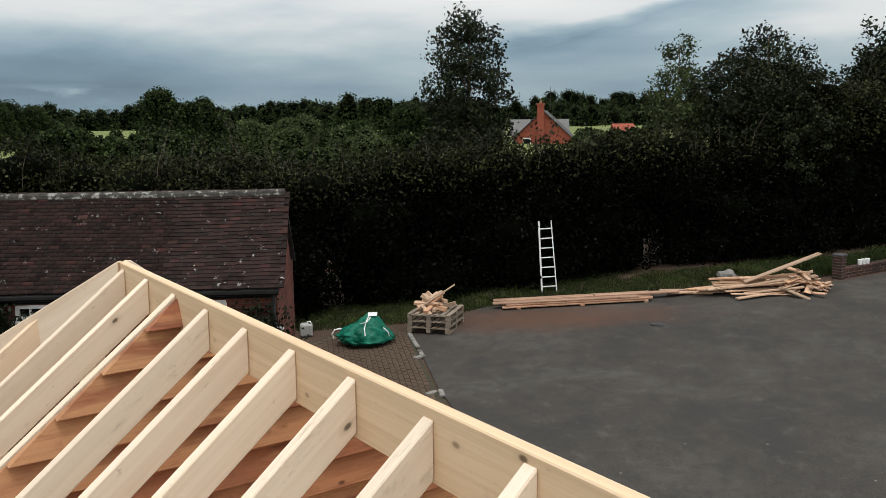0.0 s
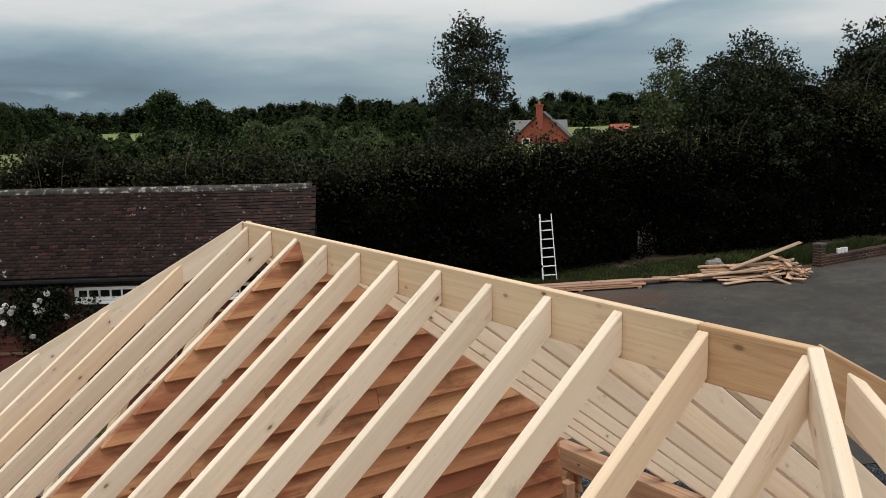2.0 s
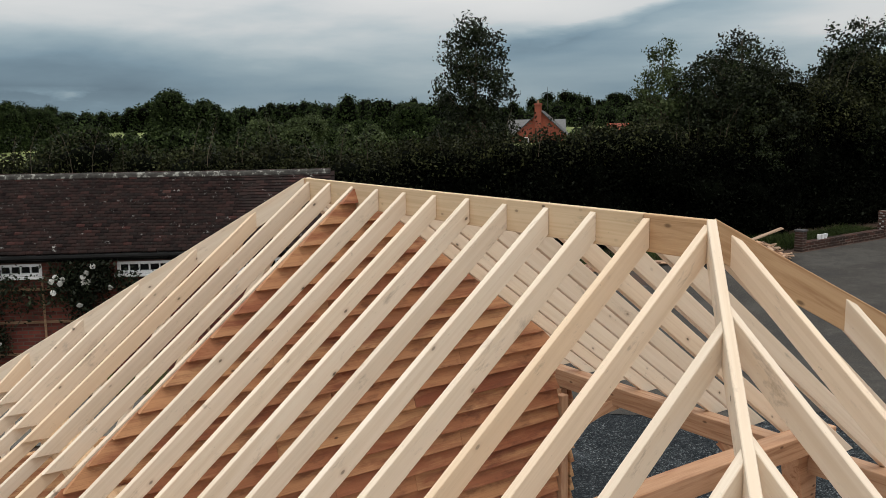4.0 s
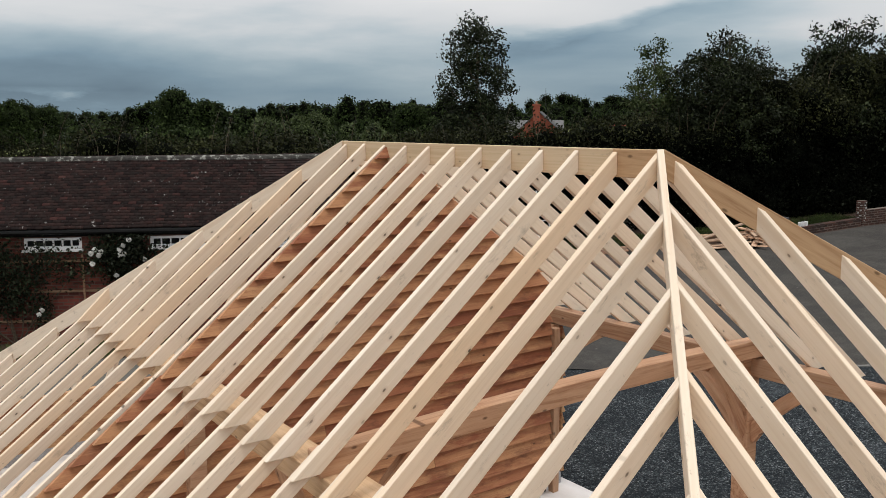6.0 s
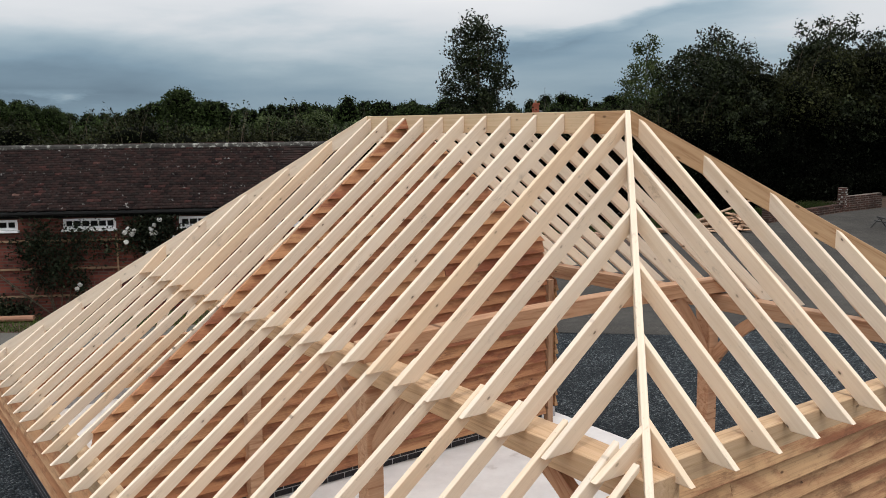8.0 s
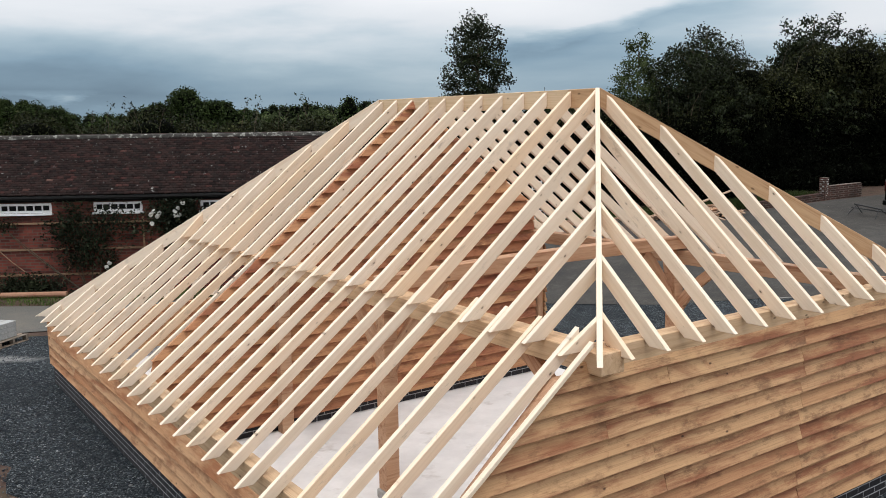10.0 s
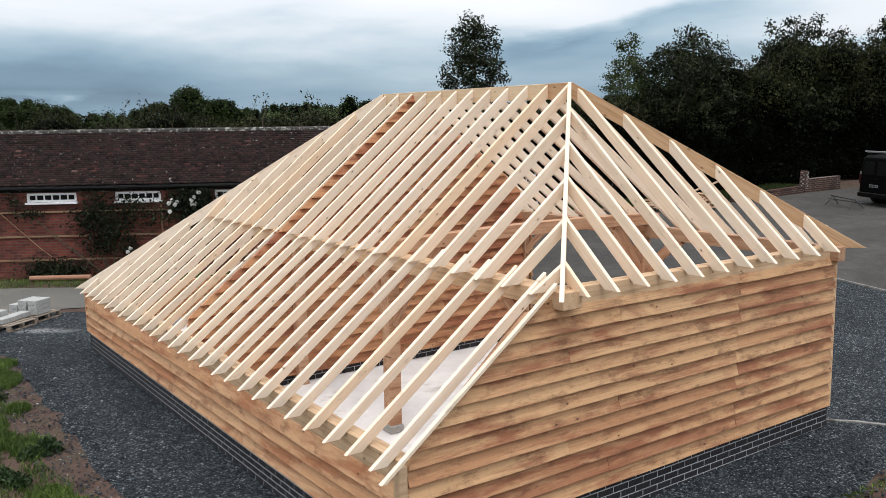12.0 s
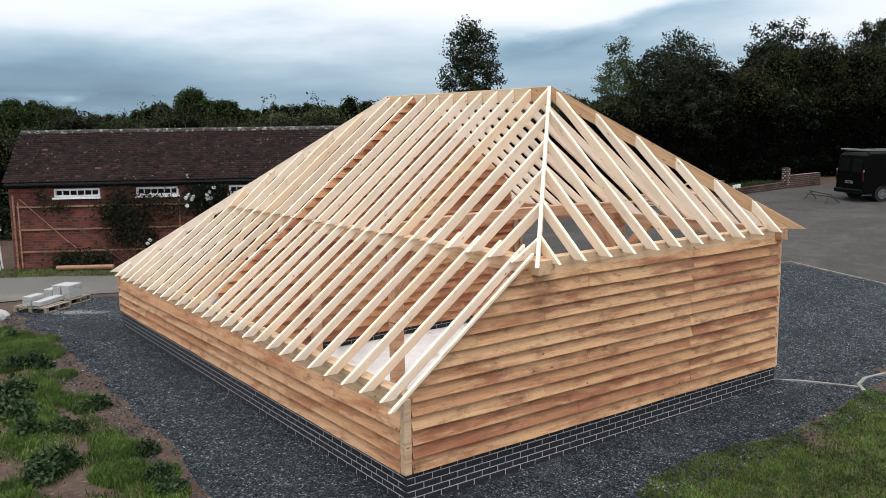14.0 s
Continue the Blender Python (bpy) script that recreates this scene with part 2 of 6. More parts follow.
def softwood(name, light, mid, smudge, knot):
    """Planed softwood: smooth pale faces, faint grain, small grey handling marks and crisp brown knots."""
    m, t, b = material(name, 0.68, 0, 0.3)
    k = Nodes(t)
    g = k.noise(k.coords((0.25, 14.0, 14.0), 13.0), 2.4, 5, 0.6, 0.9)
    c = k.ramp(g, [(0.34, mid), (0.60, light)])
    info = k.n("ShaderNodeObjectInfo")
    tone = k.ramp(info.outputs["Random"], [(0.0, (0.88, 0.86, 0.84)), (0.25, G3(1.0)), (0.55, (1.0, 0.97, 0.93)), (0.8, (0.95, 0.93, 0.92)), (0.9, (1.0, 0.94, 0.88)), (1.0, (0.96, 0.86, 0.75))])
    c = k.mix(1.0, c, tone, "MULTIPLY")
    band = k.noise(k.coords((0.35, 5.0, 5.0), 47.0), 1.6, 4, 0.5, 0.4)
    c = k.mix(k.ramp(band, [(0.56, G3(0.0)), (0.72, G3(0.4))]), c, (0.60, 0.44, 0.29))
    dirt = k.noise(k.coords((1.6, 5.0, 5.0), 41.0), 1.9, 10, 0.76, 0.2)
    c = k.mix(k.ramp(dirt, [(0.585, G3(0.0)), (0.68, G3(0.45))]), c, smudge)
    speck = k.noise(k.coords((7.0, 12.0, 12.0), 29.0), 2.6, 7, 0.75)
    c = k.mix(k.ramp(speck, [(0.63, G3(0.0)), (0.71, G3(0.5))]), c, smudge)
    mould = k.noise(k.coords((1.4, 2.6, 2.6), 59.0), 0.9, 7, 0.7)
    c = k.mix(k.ramp(mould, [(0.635, G3(0.0)), (0.74, G3(0.6))]), c, (0.22, 0.185, 0.15))
    halo, num = k.knots(4.4, 8.0, 23.0)
    some = k.ramp(num, [(0.74, G3(0.0)), (0.96, G3(1.0))])
    c = k.mix(k.mix(1.0, some, k.ramp(halo, [(0.05, G3(0.4)), (0.16, G3(0.0))]), "MULTIPLY"), c, (0.46, 0.31, 0.19))
    c = k.mix(k.mix(1.0, some, k.ramp(halo, [(0.035, G3(0.85)), (0.07, G3(0.0))]), "MULTIPLY"), c, knot)
    k.link(c, b.inputs["Base Color"])
    k.bump(g, b, 0.25, 0.003)
    return m


def wood(name, light, mid, dark, stain, knots=True, rough=0.72, stain_at=0.62, vary=0.25):
    m, t, b = material(name, rough, 0, 0.3)
    k = Nodes(t)
    v = k.coords((0.35, 7.0, 7.0), 13.0)
    g = k.noise(v, 3.0, 5, 0.6, 0.8)
    fine = k.noise(k.coords((2.0, 60.0, 60.0), 7.0), 4.0, 3)
    c = k.ramp(g, [(0.30, dark), (0.46, mid), (0.66, light)])
    big = k.noise(k.coords((0.45, 4.0, 4.0), 31.0), 2.1, 6, 0.68)
    c = k.mix(k.ramp(big, [(stain_at - 0.08, G3(0)), (stain_at + 0.1, G3(1))]), c, stain)
    c = k.mix(k.ramp(fine, [(0.35, G3(0.0)), (0.7, G3(0.25))]), c, dark)
    if knots:
        c = knotted(k, c, dark, 0.72, 0.07)
    info = k.n("ShaderNodeObjectInfo")
    tone = k.ramp(info.outputs["Random"], [(0.0, G3(1 - vary)), (0.5, G3(1.0)), (1.0, (1.0, 1 - vary * 0.35, 1 - vary * 0.6))])
    c = k.mix(1.0, c, tone, "MULTIPLY")
    k.link(c, b.inputs["Base Color"])
    k.bump(k.mix(0.5, g, fine), b, 0.35, 0.004)
    return m


M_RIDGEPALE = softwood("yellowed_softwood", (0.69, 0.53, 0.36), (0.60, 0.44, 0.28), (0.24, 0.175, 0.12), (0.09, 0.05, 0.03))
M_RAFTER = softwood("sawn_softwood", (0.80, 0.685, 0.555), (0.74, 0.615, 0.48), (0.24, 0.175, 0.12), (0.07, 0.048, 0.03))
M_OAK = wood("green_oak", (0.56, 0.36, 0.23), (0.48, 0.285, 0.17), (0.28, 0.14, 0.075), (0.31, 0.14, 0.078), vary=0.18)
M_BOARD = board_wood("oak_board", [(0.555, 0.342, 0.180), (0.505, 0.29, 0.145), (0.43, 0.22, 0.11), (0.33, 0.145, 0.072)], (0.26, 0.095, 0.048), (0.13, 0.058, 0.031), reds=0.475)
M_LONG = board_wood("orange_oak_board", [(0.57, 0.345, 0.19), (0.52, 0.28, 0.14), (0.47, 0.235, 0.115), (0.42, 0.19, 0.09)], (0.34, 0.135, 0.06), (0.19, 0.08, 0.04), reds=0.475)
M_PINK = board_wood("reddish_oak_board", [(0.48, 0.255, 0.125), (0.41, 0.185, 0.09), (0.33, 0.128, 0.064), (0.24, 0.082, 0.042)], (0.23, 0.072, 0.037), (0.15, 0.058, 0.033), reds=0.51)
M_PLATE = wood("pale_oak", (0.64, 0.46, 0.30), (0.57, 0.395, 0.24), (0.37, 0.235, 0.13), (0.40, 0.26, 0.155), vary=0.15)
M_RIDGE = wood("tan_softwood", (0.58, 0.39, 0.225), (0.51, 0.325, 0.18), (0.34, 0.19, 0.095), (0.36, 0.19, 0.095), vary=0.1)
M_OFFCUT = wood("offcut_wood", (0.64, 0.47, 0.34), (0.53, 0.37, 0.26), (0.33, 0.205, 0.13), (0.38, 0.24, 0.16), vary=0.45)
M_PLANK = wood("sawn_oak_plank", (0.46, 0.31, 0.22), (0.38, 0.235, 0.16), (0.22, 0.12, 0.075), (0.28, 0.15, 0.095), vary=0.4)
M_PALLET = wood("weathered_pallet_wood", (0.31, 0.26, 0.21), (0.23, 0.19, 0.15), (0.15, 0.12, 0.09), (0.2, 0.17, 0.13), vary=0.3)
M_TRELLIS = wood("trellis_batten", (0.36, 0.24, 0.15), (0.28, 0.17, 0.10), (0.12, 0.07, 0.04), (0.16, 0.1, 0.06), knots=False)
M_BARK = wood("bark", (0.16, 0.12, 0.085), (0.10, 0.075, 0.05), (0.045, 0.035, 0.025), (0.08, 0.07, 0.045), knots=False, rough=0.9)


def speckled(name, stops, scale, rough=0.9, bump=0.4, dist=0.01, detail=5, second=None, spec=0.18, world=False):
    m, t, b = material(name, rough, 0, spec)
    k = Nodes(t)
    v = k.n("ShaderNodeNewGeometry").outputs["Position"] if world else k.coords()
    a = k.noise(v, scale, detail, 0.6)
    c = k.ramp(a, stops)
    if second:
        s2, col, lo, hi = second
        c = k.mix(k.ramp(k.noise(v, s2, 4, 0.6), [(lo, G3(0)), (hi, G3(1))]), c, col)
    k.link(c, b.inputs["Base Color"])
    if bump:
        k.bump(a, b, bump, dist)
    return m


def stain_at(k, v, at, turn, size, strength, inner, outer):
    """An irregular oval stain lying on the ground at one spot."""
    mp = k.n("ShaderNodeMapping")
    mp.vector_type = "TEXTURE"
    mp.inputs["Location"].default_value = at
    mp.inputs["Rotation"].default_value = (0, 0, radians(turn))
    mp.inputs["Scale"].default_value = size
    k.link(v, mp.inputs["Vector"])
    ln = k.n("ShaderNodeVectorMath", operation="LENGTH")
    k.link(mp.outputs[0], ln.inputs[0])
    add = k.n("ShaderNodeMath", operation="MULTIPLY_ADD")
    add.inputs[1].default_value = 1.5
    k.link(k.noise(v, 1.4, 6, 0.65), add.inputs[0])
    k.link(ln.outputs["Value"], add.inputs[2])
    half = k.n("ShaderNodeMath", operation="MULTIPLY")
    half.inputs[1].default_value = 0.5
    k.link(add.outputs[0], half.inputs[0])
    return k.ramp(half.outputs[0], [(inner, G3(strength)), (min(outer, 1.0), G3(0.0))])


def gravel():
    m, t, b = material("blue_grey_gravel", 0.85, 0, 0.12)
    k = Nodes(t)
    v = k.coords()
    cell = k.voronoi(v, 46.0, "F1", "Color")
    d = k.voronoi(v, 46.0)
    grey = k.n("ShaderNodeSeparateColor")
    k.link(cell, grey.inputs[0])
    c = k.ramp(grey.outputs[0], [(0.0, (0.006, 0.008, 0.010)), (0.35, (0.026, 0.034, 0.039)), (0.70, (0.082, 0.099, 0.107)), (0.90, (0.17, 0.188, 0.195)), (1.0, (0.34, 0.36, 0.37))])
    c = k.mix(k.ramp(d, [(0.25, G3(0.0)), (0.75, G3(0.85))]), c, (0.012, 0.014, 0.017))
    big = k.noise(v, 0.8, 5, 0.65, 0.5)
    c = k.mix(k.ramp(big, [(0.38, G3(0.45)), (0.50, G3(0.0))]), c, (0.02, 0.024, 0.028))
    c = k.mix(k.ramp(big, [(0.56, G3(0.0)), (0.72, G3(0.3))]), c, (0.11, 0.125, 0.14))
    c = k.mix(stain_at(k, v, (-0.35, 12.5, 0), -35, (0.8, 0.22, 1.0), 0.8, 0.55, 0.95), c, (0.30, 0.30, 0.29))
    mid = k.noise(v, 7.0, 5, 0.7)
    c = k.mix(k.ramp(mid, [(0.40, G3(0.55)), (0.52, G3(0.0))]), c, (0.008, 0.011, 0.015))
    k.link(c, b.inputs["Base Color"])
    inv = k.n("ShaderNodeMath", operation="SUBTRACT")
    inv.inputs[0].default_value = 1.0
    k.link(d, inv.inputs[1])
    k.bump(inv.outputs[0], b, 1.0, 0.03)
    return m


def brickwork(name, c1, c2, mortar, dark):
    """Old brick walling for the far wall, laid in 225 by 75 mm."""
    m, t, b = material(name, 0.9, 0, 0.2)
    k = Nodes(t)
    v = k.coords((1, 1, 1))
    sw = k.n("ShaderNodeSeparateXYZ")
    k.link(v, sw.inputs[0])
    cb = k.n("ShaderNodeCombineXYZ")
    k.link(sw.outputs["X"], cb.inputs[0])
    k.link(sw.outputs["Z"], cb.inputs[1])
    br = k.n("ShaderNodeTexBrick")
    br.inputs["Scale"].default_value = 1.0
    br.inputs["Brick Width"].default_value = 0.225
    br.inputs["Row Height"].default_value = 0.075
    br.inputs["Mortar Size"].default_value = 0.009
    br.inputs["Color1"].default_value = (*c1, 1)
    br.inputs["Color2"].default_value = (*c2, 1)
    br.inputs["Mortar"].default_value = (*mortar, 1)
    k.link(cb.outputs[0], br.inputs["Vector"])
    big = k.noise(v, 1.3, 5, 0.65)
    c = k.mix(k.ramp(big, [(0.42, G3(0.0)), (0.68, G3(0.75))]), br.outputs[0], dark)
    k.link(c, b.inputs["Base Color"])
    k.bump(k.mix(0.35, br.outputs[1], k.noise(v, 30, 3)), b, -0.5, 0.01)
    return m


M_GRAVEL = gravel()


def asphalt():
    """Worn yard asphalt: fine stone, pale dry patches, dark damp ones and brown mud washed in from the hedge side."""
    m, t, b = material("worn_asphalt", 0.9, 0, 0.12)
    k = Nodes(t)
    v = k.coords()
    a = k.noise(v, 55.0, 4, 0.6)
    c = k.ramp(a, [(0.35, (0.031, 0.0285, 0.0255)), (0.5, (0.049, 0.0455, 0.041)), (0.7, (0.081, 0.075, 0.067))])
    big = k.noise(v, 0.4, 6, 0.62, 0.8)
    c = k.mix(k.ramp(big, [(0.48, G3(0.0)), (0.68, G3(0.7))]), c, (0.078, 0.074, 0.067))
    c = k.mix(k.ramp(big, [(0.34, G3(0.55)), (0.46, G3(0.0))]), c, (0.034, 0.034, 0.035))
    med = k.noise(v, 2.6, 8, 0.72, 0.4)
    c = k.mix(k.ramp(med, [(0.40, G3(0.5)), (0.50, G3(0.0))]), c, (0.036, 0.035, 0.034))
    c = k.mix(k.ramp(med, [(0.56, G3(0.0)), (0.68, G3(0.5))]), c, (0.09, 0.085, 0.077))
    grit = k.n("ShaderNodeSeparateColor")
    k.link(k.voronoi(v, 7.0, "F1", "Color"), grit.inputs[0])
    spot = k.mix(1.0, k.ramp(grit.outputs[0], [(0.975, G3(0.0)), (0.98, G3(1.0))]), k.ramp(k.voronoi(v, 7.0), [(0.08, G3(0.6)), (0.14, G3(0.0))]), "MULTIPLY")
    c = k.mix(spot, c, (0.30, 0.28, 0.25))
    c = k.mix(stain_at(k, v, (16.0, 16.8, 0.5), -37, (3.6, 1.1, 2.0), 0.8, 0.55, 1.0), c, (0.095, 0.052, 0.036))
    k.link(c, b.inputs["Base Color"])
    k.bump(a, b, 0.3, 0.004)
    return m


M_ASPHALT = asphalt()
M_TRACK = speckled("track_asphalt", [(0.35, (0.075, 0.072, 0.064)), (0.5, (0.105, 0.10, 0.09)), (0.7, (0.14, 0.134, 0.12))], 40.0, 0.9, 0.3, 0.004, second=(0.6, (0.155, 0.135, 0.11), 0.5, 0.75))
M_SOIL = speckled("grass_and_soil", [(0.34, (0.034, 0.022, 0.017)), (0.50, (0.072, 0.045, 0.034)), (0.62, (0.055, 0.042, 0.026)), (0.74, (0.040, 0.050, 0.019))], 2.2, 0.95, 0.8, 0.03, 9, second=(16.0, (0.15, 0.115, 0.09), 0.58, 0.74))
M_FIELD = speckled("pasture", [(0.3, (0.10, 0.13, 0.04)), (0.7, (0.16, 0.18, 0.06))], 0.08, 0.95, 0.0)
M_SLAB = speckled("pale_concrete", [(0.3, (0.62, 0.59, 0.57)), (0.6, (0.71, 0.68, 0.66)), (0.8, (0.75, 0.72, 0.70))], 3.0, 0.8, 0.15, 0.003, second=(1.7, (0.42, 0.37, 0.33), 0.60, 0.74))
M_CONC = speckled("grey_concrete", [(0.3, (0.30, 0.29, 0.27)), (0.7, (0.44, 0.43, 0.41))], 12.0, 0.85, 0.3, 0.004)
M_BLOCKW = speckled("white_concrete_block", [(0.3, (0.27, 0.27, 0.26)), (0.7, (0.40, 0.40, 0.385))], 20.0, 0.85, 0.3, 0.004)
M_BLUEBRICK = speckled("blue_engineering_brick", [(0.3, (0.012, 0.012, 0.014)), (0.55, (0.028, 0.027, 0.030)), (0.8, (0.05, 0.045, 0.046))], 25.0, 0.55, 0.25, 0.003)
M_MORTAR = speckled("pale_mortar", [(0.3, (0.27, 0.275, 0.285)), (0.7, (0.43, 0.435, 0.445))], 30.0, 0.95, 0.4, 0.003)
M_PAVER = speckled("brick_paver", [(0.3, (0.055, 0.037, 0.026)), (0.6, (0.092, 0.064, 0.045)), (0.8, (0.135, 0.10, 0.075))], 3.0, 0.9, 0.4, 0.004)
M_KERB = speckled("chipped_kerb_concrete", [(0.3, (0.13, 0.125, 0.115)), (0.7, (0.26, 0.25, 0.23))], 7.0, 0.85, 0.3, 0.004, second=(2.0, (0.07, 0.06, 0.05), 0.5, 0.62))
M_GROUT = speckled("mossy_sand_joint", [(0.3, (0.035, 0.032, 0.024)), (0.7, (0.06, 0.055, 0.035))], 9.0, 0.95, 0.3, 0.004)
M_BARNWALL = brickwork("old_red_brick", (0.22, 0.06, 0.042), (0.085, 0.028, 0.023), (0.13, 0.085, 0.068), (0.035, 0.017, 0.015))
M_YARDWALL = brickwork("yard_wall_brick", (0.10, 0.045, 0.034), (0.04, 0.024, 0.02), (0.17, 0.14, 0.12), (0.02, 0.016, 0.014))
M_HOUSE = brickwork("orange_red_brick", (0.32, 0.075, 0.045), (0.27, 0.065, 0.04), (0.26, 0.11, 0.08), (0.22, 0.06, 0.04))
M_WHITE = speckled("white_paint", [(0.3, G3(0.74)), (0.7, G3(0.84))], 8.0, 0.5, 0.1, 0.002)
M_GLASSY = speckled("dark_window_glass", [(0.3, (0.006, 0.007, 0.008)), (0.7, (0.010, 0.012, 0.013))], 3.0, 0.12, 0.0)
M_BLACK = speckled("black_paint", [(0.3, G3(0.002)), (0.7, G3(0.0035))], 6.0, 0.45, 0.0, spec=0.03)
M_TINT = speckled("black_trim", [(0.3, G3(0.003)), (0.7, G3(0.005))], 6.0, 0.4, 0.0, spec=0.06)
M_RUBBER = speckled("tyre_rubber", [(0.3, G3(0.012)), (0.7, G3(0.022))], 20.0, 0.85, 0.2, 0.002)
M_ALLOY = speckled("wheel_alloy", [(0.3, G3(0.14)), (0.7, G3(0.22))], 9.0, 0.35, 0.0)
M_RED = speckled("red_lens", [(0.3, (0.03, 0.003, 0.003)), (0.7, (0.045, 0.005, 0.004))], 9.0, 0.35, 0.0)
M_IRON = speckled("dull_iron", [(0.3, G3(0.03)), (0.7, G3(0.06))], 30.0, 0.6, 0.3, 0.002)
M_ALU = speckled("painted_ladder_metal", [(0.3, G3(0.72)), (0.7, G3(0.82))], 12.0, 0.4, 0.0)
M_GREENBAG = speckled("green_woven_plastic", [(0.3, (0.0, 0.075, 0.045)), (0.55, (0.004, 0.13, 0.082)), (0.75, (0.01, 0.19, 0.12))], 5.0, 0.36, 0.7, 0.05)
M_SLATE = speckled("dark_house_roof", [(0.3, (0.05, 0.05, 0.055)), (0.7, (0.09, 0.085, 0.085))], 3.0, 0.85, 0.0)
M_PALEROOF = speckled("pale_grey_roof", [(0.3, G3(0.11)), (0.7, G3(0.16))], 3.0, 0.85, 0.0)
# black of gutter and fascia, deepened to hold the eaves' shadow
M_GUTTER = speckled("eaves_shade_black", [(0.3, G3(0.004)), (0.7, G3(0.009))], 5.0, 0.5, 0.0, spec=0.08)
M_TERRA = speckled("terracotta_pipe", [(0.3, (0.28, 0.14, 0.09)), (0.7, (0.36, 0.2, 0.13))], 5.0, 0.8, 0.1)


def tile_material():
    m, t, b = material("lichened_clay_tile", 1.0, 0, 0.05)
    k = Nodes(t)
    geo = k.n("ShaderNodeNewGeometry")
    info = k.n("ShaderNodeObjectInfo")
    add = k.n("ShaderNodeMath", operation="ADD")
    k.link(geo.outputs["Random Per Island"], add.inputs[0])
    k.link(info.outputs["Random"], add.inputs[1])
    fr = k.n("ShaderNodeMath", operation="FRACT")
    k.link(add.outputs[0], fr.inputs[0])
    c = k.ramp(fr.outputs[0], [(0.0, (0.014, 0.010, 0.010)), (0.5, (0.026, 0.016, 0.015)), (0.95, (0.040, 0.022, 0.020)), (0.994, (0.066, 0.028, 0.025)), (1.0, (0.15, 0.085, 0.07))])
    v = geo.outputs["Position"]
    a = k.noise(v, 7.0, 6, 0.7)
    lich = k.noise(v, 8.0, 9, 0.74)
    c = k.mix(k.ramp(a, [(0.4, G3(0.5)), (0.62, G3(0.0))]), c, (0.03, 0.026, 0.024))
    c = k.mix(k.ramp(lich, [(0.625, G3(0.0)), (0.65, G3(0.9))]), c, (0.36, 0.35, 0.33))
    k.link(c, b.inputs["Base Color"])
    k.bump(a, b, 0.5, 0.01)
    return m


M_TILE = tile_material()
M_RIDGETILE = speckled("grey_lichened_ridge", [(0.35, (0.03, 0.028, 0.026)), (0.56, (0.065, 0.062, 0.056)), (0.60, (0.26, 0.26, 0.235))], 9.0, 0.95, 0.4, 0.006, 8, world=True)


def leaf(name, stops, rough=0.5, spec=0.35):
    """Foliage whose leaves differ one by one."""
    m, t, b = material(name, rough, 0, spec)
    k = Nodes(t)
    geo = k.n("ShaderNodeNewGeometry")
    c = k.ramp(geo.outputs["Random Per Island"], stops)
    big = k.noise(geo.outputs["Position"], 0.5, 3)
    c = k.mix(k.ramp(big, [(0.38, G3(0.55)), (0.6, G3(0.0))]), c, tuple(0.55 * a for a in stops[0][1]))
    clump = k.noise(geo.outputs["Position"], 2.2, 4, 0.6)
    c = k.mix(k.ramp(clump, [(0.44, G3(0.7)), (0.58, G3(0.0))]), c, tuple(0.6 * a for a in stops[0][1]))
    k.link(c, b.inputs["Base Color"])
    return m


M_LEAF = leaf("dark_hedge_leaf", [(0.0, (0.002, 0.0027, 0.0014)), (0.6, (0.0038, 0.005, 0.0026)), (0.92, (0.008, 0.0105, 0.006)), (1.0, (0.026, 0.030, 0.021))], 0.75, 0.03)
# near-black leaf copy: the shade inside bushes is put into its colour
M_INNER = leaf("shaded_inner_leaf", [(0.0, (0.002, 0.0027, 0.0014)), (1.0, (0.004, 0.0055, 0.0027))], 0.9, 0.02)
# olive leaf for hedge tops, its lighter tone standing for light from the sky
M_LEAFTOP = leaf("skylit_olive_hedge_leaf", [(0.0, (0.012, 0.014, 0.005)), (0.6, (0.032, 0.037, 0.012)), (1.0, (0.074, 0.079, 0.030))], 0.7, 0.1)
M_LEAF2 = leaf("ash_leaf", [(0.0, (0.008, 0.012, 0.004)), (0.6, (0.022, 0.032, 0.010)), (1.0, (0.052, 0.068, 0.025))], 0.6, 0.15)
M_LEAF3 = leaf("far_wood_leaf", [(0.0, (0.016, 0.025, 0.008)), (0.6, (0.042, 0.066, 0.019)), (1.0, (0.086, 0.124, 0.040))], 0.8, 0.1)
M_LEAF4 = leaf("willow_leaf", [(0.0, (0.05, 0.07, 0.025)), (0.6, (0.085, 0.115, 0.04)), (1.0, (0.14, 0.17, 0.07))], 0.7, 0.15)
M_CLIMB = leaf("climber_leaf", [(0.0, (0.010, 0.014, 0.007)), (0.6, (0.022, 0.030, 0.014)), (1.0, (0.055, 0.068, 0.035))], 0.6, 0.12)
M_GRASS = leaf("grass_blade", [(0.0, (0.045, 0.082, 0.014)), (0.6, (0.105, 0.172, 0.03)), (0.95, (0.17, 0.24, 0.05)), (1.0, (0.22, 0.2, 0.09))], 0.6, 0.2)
# mossier grass copy, darkened in the colour for the shade beside the hedge
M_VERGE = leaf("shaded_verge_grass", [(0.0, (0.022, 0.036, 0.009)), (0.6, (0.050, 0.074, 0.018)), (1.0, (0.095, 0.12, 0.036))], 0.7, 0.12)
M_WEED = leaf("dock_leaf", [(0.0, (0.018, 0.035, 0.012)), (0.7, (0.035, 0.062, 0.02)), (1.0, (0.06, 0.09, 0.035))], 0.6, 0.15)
M_PETAL = leaf("white_petal", [(0.0, (0.75, 0.74, 0.70)), (1.0, (0.85, 0.84, 0.8))], 0.6, 0.2)
